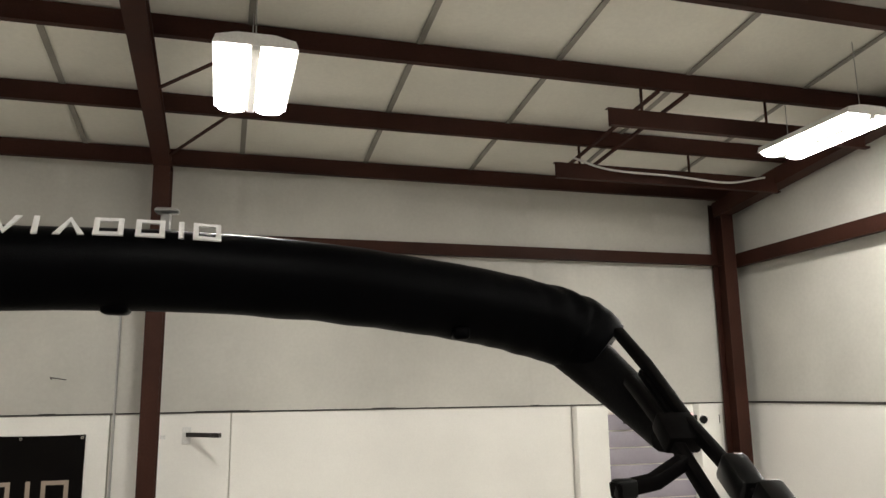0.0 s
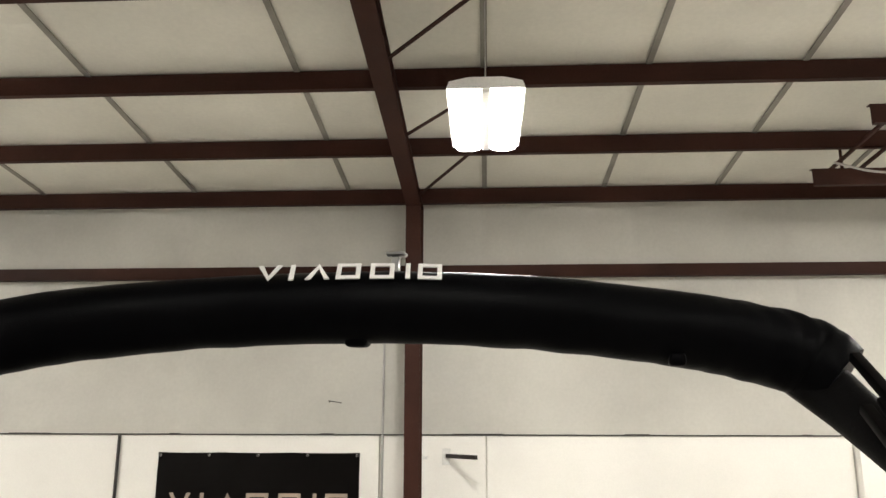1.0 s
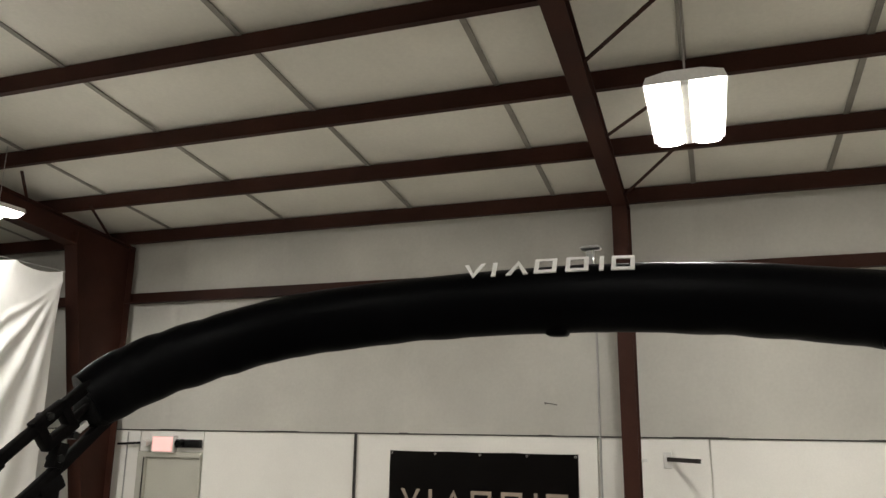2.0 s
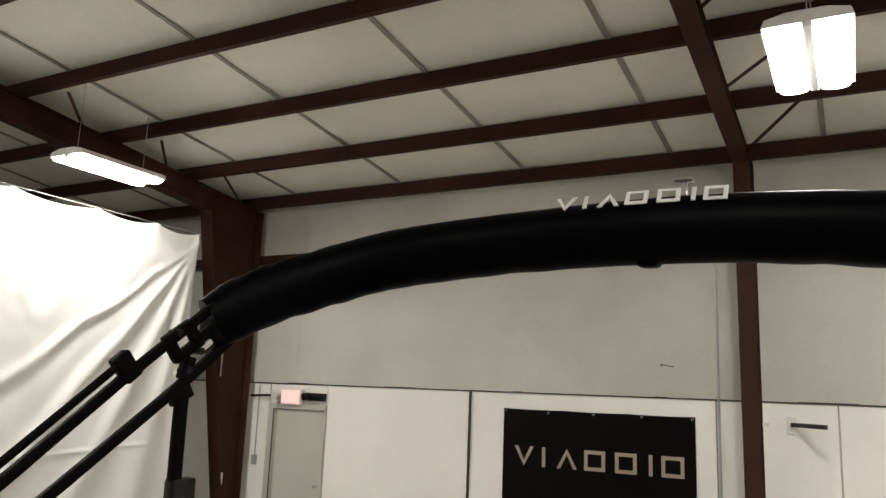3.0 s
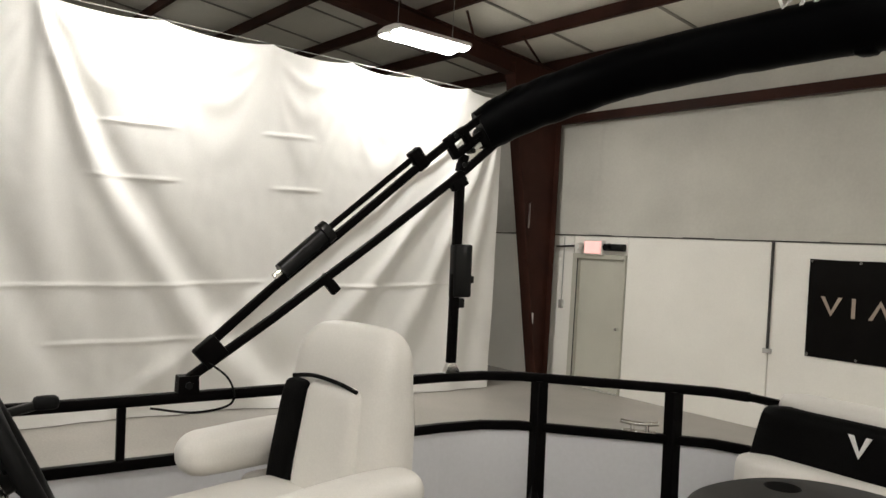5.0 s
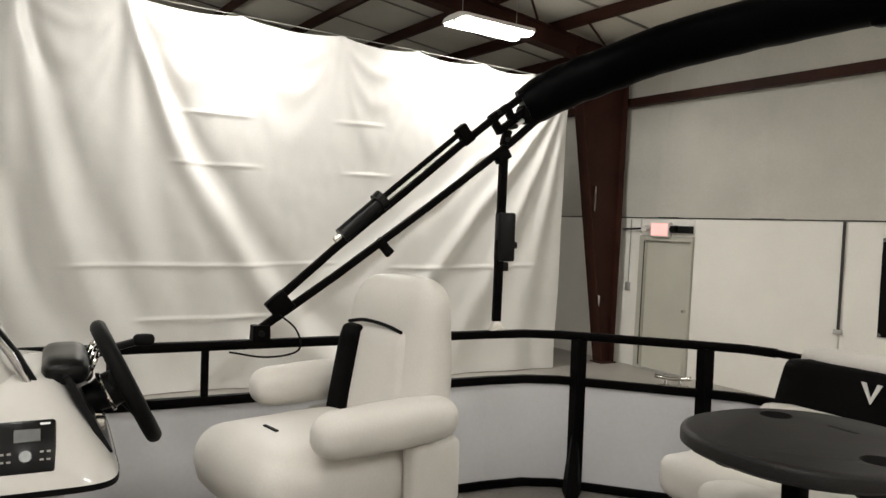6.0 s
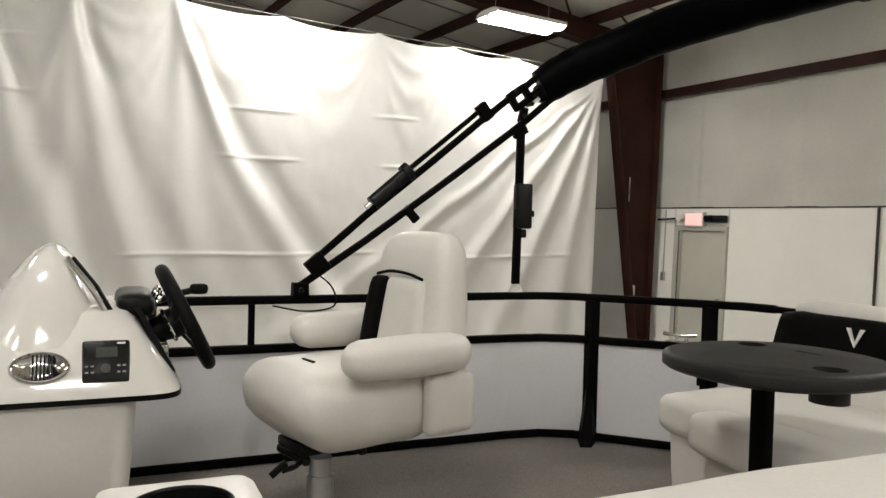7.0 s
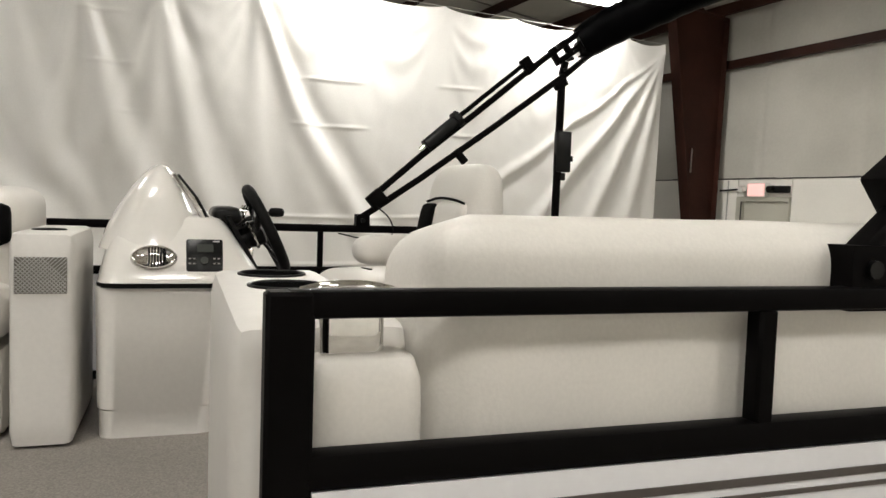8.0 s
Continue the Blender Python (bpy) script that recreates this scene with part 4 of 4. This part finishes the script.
# side-mounted radio and speaker, set on the sloping flank
FL = Matrix.Translation((-0.412, 0.002, 1.472)) @ pose(0, 0, 0, 0, -27, 0)
radio = part("radio", B(-0.012, 0.012, -0.612, -0.490, -0.060, 0.064, 0.008), M_PLASTIC, pod, "black marine radio")
radio.matrix_basis = FL
scr = part("display", B(0.0125, 0.0145, -0.577, -0.522, 0.012, 0.042, 0.001, 1), M_SCREEN, radio)
part("dial", T([(0.012, -0.552, -0.022), (0.024, -0.552, -0.022)], ring(0.013, 18)), M_SCREEN, radio)
for y in (-0.599, -0.585, -0.519, -0.505):
    for z in (-0.012, -0.03):
        part("button", B(0.0125, 0.0155, y - 0.004, y + 0.004, z - 0.002, z + 0.002), M_GRILLE, radio)
part("printed_bar", B(0.0125, 0.0135, -0.523, -0.502, 0.05, 0.055), M_ALU, radio)
sp = part("horn_speaker", loft(bmesh.new(), [[(x, -0.712 + 0.075 * k * math.cos(a), -0.01 + 0.047 * k * math.sin(a)) for a in [2 * math.pi * i / 32 for i in range(32)]] for x, k in ((-0.01, 1.0), (0.010, 1.0), (0.020, 0.92), (0.022, 0.8), (0.012, 0.62), (0.010, 0.3))]), M_CHROME, pod, "oval chrome horn", smooth=50)
sp.matrix_basis = FL
for k in range(6):
    part("slot", B(0.014, 0.022, -0.730 + k * 0.009, -0.726 + k * 0.009, -0.04, 0.02), M_PLASTIC, sp)
# wheel and throttle
WH = Matrix.Translation((-0.672, -0.318, 1.562)) @ pose(0, 0, 0, -64, 0, 0)
wheel = part("steering_wheel", torus(bmesh.new(), Matrix.Identity(4), 0.164, 0.021, 56, 14), M_RUBBER, helm, "black rubber-rimmed steering wheel")
wheel.matrix_basis = WH
for a in (90, 210, 330):
    c, s = math.cos(radians(a)), math.sin(radians(a))
    part("spoke", T([(0.03 * c, 0.03 * s, -0.035), (0.158 * c, 0.158 * s, 0)], rect(0.035, 0.012, 0.004, 2)), M_PLASTIC, wheel)
part("hub", loft(bmesh.new(), [[(r * math.cos(2 * math.pi * i / 24), r * math.sin(2 * math.pi * i / 24), z) for i in range(24)] for z, r in ((-0.10, 0.035), (-0.05, 0.05), (-0.02, 0.048), (-0.012, 0.035))]), M_PLASTIC, wheel)
part("column", T([(0, 0, -0.19), (0, 0, -0.07)], ring(0.042, 16), up=(0, 1, 0)), M_PLASTIC, wheel)
part("hub_ring", torus(bmesh.new(), Matrix.Translation((0, 0, -0.055)), 0.052, 0.006, 28, 8), M_CHROME, wheel)
thr = part("throttle", T([(-1.01, -0.41, 1.57), (-1.015, -0.33, 1.60), (-1.02, -0.255, 1.618)], rect(0.03, 0.022, 0.006, 2)), M_PLASTIC, helm)
part("grip", cushion(-1.045, -0.995, -0.275, -0.205, 1.600, 1.642, 0.02, 0.0, cuts=3), M_RUBBER, thr)
part("control_box", cushion(-1.05, -0.97, -0.50, -0.385, 1.50, 1.605, 0.025, 0.0, cuts=3), M_PLASTIC, thr)

# ---- captain's chair ----
CH = Matrix.Translation((-0.625, 0.20, 0)) @ pose(0, 0, 0, 0, 0, 14)
chair = boat_thing("captains_chair", "off-white vinyl captain's chair with black accents on a pedestal", "chair", at=CH)
seat_bm = cushion(-0.245, 0.245, -0.285, 0.245, 1.15, 1.405, 0.09, 0.012, cuts=12, rough_amp=0.006)
for v in seat_bm.verts:
    # the underside draws in towards the pedestal
    v.co.y += 0.65 * max(0.0, 1.27 - v.co.z) * max(0.0, -v.co.y / 0.275)
    v.co.x *= 1 - 0.9 * max(0.0, 1.25 - v.co.z)
part("seat", seat_bm, M_VINYL, chair)
part("seat_tag", B(-0.04, 0.035, -0.145, -0.135, 1.414, 1.42), M_BVINYL, chair)


def back_mesh(x0, x1, y0, y1, z0, z1, r, lean, thin=0.0, **k):
    bm = cushion(x0, x1, y0, y1, z0, z1, r, **k)
    for v in bm.verts:
        v.co.y += lean * (v.co.z - z0) + thin * (v.co.z - z0) * (y1 - v.co.y) / (y1 - y0)
        v.co.x *= 1 - 0.16 * max(0.0, (v.co.z - z0) / (z1 - z0) - 0.35)
    return bm


back = part("backrest", back_mesh(-0.225, 0.225, 0.17, 0.375, 1.22, 1.838, 0.09, 0.02, 0.13, puff=0.015, cuts=12, rough_amp=0.005), M_VINYL, chair)
part("centre_pad", back_mesh(-0.085, 0.15, 0.155, 0.25, 1.34, 1.69, 0.03, 0.15, puff=0.008, cuts=8, rough_amp=0.003), M_VINYL, back)
part("accent_panel", back_mesh(-0.20, -0.09, 0.152, 0.24, 1.32, 1.68, 0.02, 0.15, puff=0.004, cuts=6), M_BVINYL, back, "black vinyl accent panel")
part("piping", T(smooth_line([(-0.15, 0.222, 1.69), (-0.05, 0.215, 1.705), (0.06, 0.215, 1.70), (0.13, 0.222, 1.685)]), ring(0.006, 8)), M_BVINYL, back)
for s in (-1, 1):
    arm = part("armrest", cushion(s * 0.29 - 0.062, s * 0.29 + 0.062, -0.11 - 0.06 * s, 0.365 - 0.075 * s, 1.405 - 0.006 * s, 1.525 - 0.006 * s, 0.063, 0.008, cuts=10, rough_amp=0.004), M_VINYL, chair)
    part("arm_bracket", B(s * 0.27 - 0.03, s * 0.27 + 0.03, 0.14, 0.34, 1.18, 1.39, 0.03, 3), M_VINYL, arm)
part("swivel_plate", B(-0.10, 0.09, -0.20, 0.05, 1.125, 1.158, 0.008), M_PLASTIC, chair)
for y in (-0.19, 0.02):
    part("slide_rail", B(-0.10, 0.10, y - 0.012, y + 0.012, 1.10, 1.125, 0.004, 1), M_PLASTIC, chair)
part("slide_lever", T([(0.06, -0.17, 1.115), (0.12, -0.25, 1.112), (0.13, -0.29, 1.112)], ring(0.009, 8)), M_PLASTIC, chair)
part("lever_grip", T([(0.12, -0.325, 1.10), (0.14, -0.285, 1.14)], rect(0.018, 0.022, 0.005, 2)), M_PLASTIC, chair)
part("pedestal", loft(bmesh.new(), [[(0.03 + r * math.cos(2 * math.pi * i / 28), r * math.sin(2 * math.pi * i / 28) - 0.105, z) for i in range(28)] for z, r in ((DK, 0.16), (DK + 0.012, 0.16), (DK + 0.03, 0.075), (DK + 0.07, 0.047), (1.04, 0.045), (1.042, 0.038), (1.10, 0.038))]), M_ALU, chair, "brushed aluminium pedestal")


# ---- seats ----
def cup_holder(x, y, z, r, parent, deep=0.07):
    """A black liner in a drilled well, with a thin lip."""
    n = 40
    lip = part("cup_holder", torus(bmesh.new(), Matrix.Translation((x, y, z + 0.0012)), r + 0.001, 0.003, n, 8), M_PLASTIC, parent, "black cup holder")
    rows = [[(x + rr * math.cos(2 * math.pi * i / n), y + rr * math.sin(2 * math.pi * i / n), zz) for i in range(n)] for zz, rr in ((z, r - 0.001), (z - deep * 0.5, r - 0.002), (z - deep + 0.004, r - 0.004), (z - deep + 0.002, r * 0.5))]
    well = loft(bmesh.new(), rows, caps=False)
    well.faces.new([v for v in list(well.verts)[-n:]])
    part("well", well, M_RUBBER, lip)
    return lip


arm = boat_thing("seat_arm_unit", "white moulded arm unit with two black cup holders beside the gate", "arm unit")
CUPS = ((0.965, -0.473), (1.145, -0.471))
part("shell", drilled(cushion(0.85, 1.50, -0.572, -0.372, DK + 0.002, 1.548, 0.025, 0.0, cuts=10, rough_amp=0.0), [(x, y, 0.055, 0.075) for x, y in CUPS], 1.548), M_MOULD, arm)
for x, y in CUPS:
    cup_holder(x, y, 1.548, 0.055, arm)

lo = boat_thing("port_lounge", "long off-white vinyl lounge seat with backrest along the rail", "lounge seat")
roll = cushion(1.29, 1.548, -0.366, 1.34, 1.25, 1.676, 0.062, 0.006, cuts=36, rough_amp=0.003)
for v in roll.verts:
    # the crown falls away towards the seat
    v.co.z -= 0.15 * max(0.0, 1.53 - v.co.x) * max(0.0, min(1.0, (v.co.z - 1.4) / 0.2))
part("backrest", roll, M_VINYL, lo)
part("seat_cushion", cushion(0.86, 1.275, -0.38, 1.22, 1.14, 1.27, 0.05, 0.01, cuts=10), M_VINYL, lo)
part("base", B(0.90, 1.50, -0.38, 1.22, DK, 1.14, 0.01), M_GEL, lo)
part("end_pad", cushion(1.503, 1.560, -0.500, -0.378, 1.10, 1.522, 0.025, 0.004, cuts=8), M_VINYL, lo, "short stitched vinyl end pad")

sb = boat_thing("stern_bench", "off-white stern bench with black vinyl backrest on the deck", "bench")
part("seat_cushion", cushion(-0.38, 0.84, 1.32, 1.88, 1.13, 1.282, 0.055, 0.012, cuts=12, rough_amp=0.005), M_VINYL, sb)
part("seat_extension", cushion(-0.12, 0.86, 1.23, 1.47, 1.13, 1.277, 0.05, 0.008, cuts=8), M_VINYL, sb)
part("base", loft(bmesh.new(), [superellipse(0.23, 1.58, z, a, 0.23, 40, 12) for z, a in ((DK, 0.56), (1.0, 0.58), (1.14, 0.59))]), M_VINYL, sb)
pad = part("backrest", back_mesh(-0.43, 1.20, 1.92, 2.04, 1.26, 1.568, 0.035, 0.08, puff=0.004, cuts=10), M_BVINYL, sb, "black vinyl backrest")
part("lower_back", cushion(-0.44, 1.18, 1.86, 2.02, 1.20, 1.40, 0.05, 0.006, cuts=8), M_VINYL, sb)
part("top_roll", cushion(-0.36, 1.16, 1.985, 2.085, 1.36, 1.615, 0.05, 0.004, cuts=10), M_VINYL, sb)
em = part("emblem", bmesh.new(), M_SILVER, pad, "silver wedge emblem")
bm = mark("down", 0.075, 0.07, 0.016)
bm2 = mesh_of("emblem", bm, M_SILVER, 0)
em.data = bm2
em.matrix_basis = pose(-0.028, 1.926, 1.468, -4, 0, 0)

# ---- table ----
tb = boat_thing("pedestal_table", "charcoal oval table with cup holders on two black legs", "table")
TZ, TX, TY = 1.542, 0.355, 1.12
TCUPS = ((TX - 0.18, TY + 0.10), (TX + 0.195, TY - 0.03))
rings = [superellipse(TX, TY, TZ + z, 0.285 - k, 0.285 - k, 64, 2.3) for z, k in ((-0.046, 0.03), (-0.044, 0.012), (-0.035, 0.0), (-0.012, 0.0), (-0.004, 0.005), (0.0, 0.016))]
top = part("tabletop", drilled(loft(bmesh.new(), rings), [(x, y, 0.042, 0.036) for x, y in TCUPS], TZ), M_TABLE, tb, smooth=50)
for x, y in TCUPS:
    part("cup_sleeve", disc(bmesh.new(), x, y, TZ - 0.082, 0.047, 0.04), M_TABLE, top)
lg = part("leg", T([(TX - 0.012, TY - 0.03, DK), (TX - 0.012, TY - 0.03, TZ - 0.043)], rect(0.05, 0.05, 0.012, 3), up=(0, 1, 0)), M_BLACK, tb)
part("floor_socket", disc(bmesh.new(), TX - 0.012, TY - 0.03, DK, 0.085, 0.012), M_ALU, lg)
part("spare_leg_socket", T([(TX - 0.18, TY - 0.07, TZ - 0.115), (TX - 0.18, TY - 0.07, TZ - 0.043)], rect(0.048, 0.048, 0.010, 3), up=(0, 1, 0)), M_BLACK, tb)
part("handle_slot", B(TX - 0.05, TX + 0.03, TY + 0.13, TY + 0.142, TZ - 0.0005, TZ + 0.001), M_RUBBER, top)

# ---- bow side: speaker pillar and a seat end ----
pil = boat_thing("speaker_pillar", "white pillar with silver mesh speaker and cup holder", "speaker")
shell = part("shell", drilled(cushion(-0.92, -0.335, -1.135, -0.945, DK + 0.002, 1.552, 0.03, 0.0, cuts=8, rough_amp=0.0), [(-0.50, -1.04, 0.05, 0.075)], 1.552), M_MOULD, pil)
gr = part("grille", B(-0.337, -0.331, -1.115, -0.965, 1.358, 1.473, 0.002, 1), M_GRILLE, pil, "silver diamond mesh")
for k in range(-6, 16):
    for s in (1, -1):
        y0, y1 = -1.115 + k * 0.0125, -1.115 + k * 0.0125 + s * 0.115
        a, b = max(-1.113, min(-0.967, y0)), max(-1.113, min(-0.967, y1))
        if abs(b - a) > 0.01:
            za, zb = 1.36 + abs(a - y0), 1.36 + abs(b - y0)
            part("mesh_wire", T([(-0.3295, a, za), (-0.3295, b, zb)], rect(0.0025, 0.0025)), M_ALU, gr, smooth=0)
cup_holder(-0.50, -1.04, 1.552, 0.05, pil)
bs = boat_thing("bow_seat", "off-white vinyl bow seat with black headrest band", "seat")
part("backrest", cushion(-1.20, -0.62, -1.42, -1.15, 1.25, 1.685, 0.06, 0.01, cuts=8), M_VINYL, bs)
part("black_band", cushion(-0.80, -0.585, -1.44, -1.175, 1.49, 1.635, 0.03, 0.0, cuts=5), M_BVINYL, bs)
part("seat_cushion", cushion(-1.20, -0.42, -2.1, -1.165, 1.175, 1.37, 0.07, 0.012, cuts=10), M_VINYL, bs)
part("base", cushion(-1.20, -0.45, -2.1, -1.165, DK + 0.002, 1.17, 0.04, 0.0, cuts=6), M_VINYL, bs)
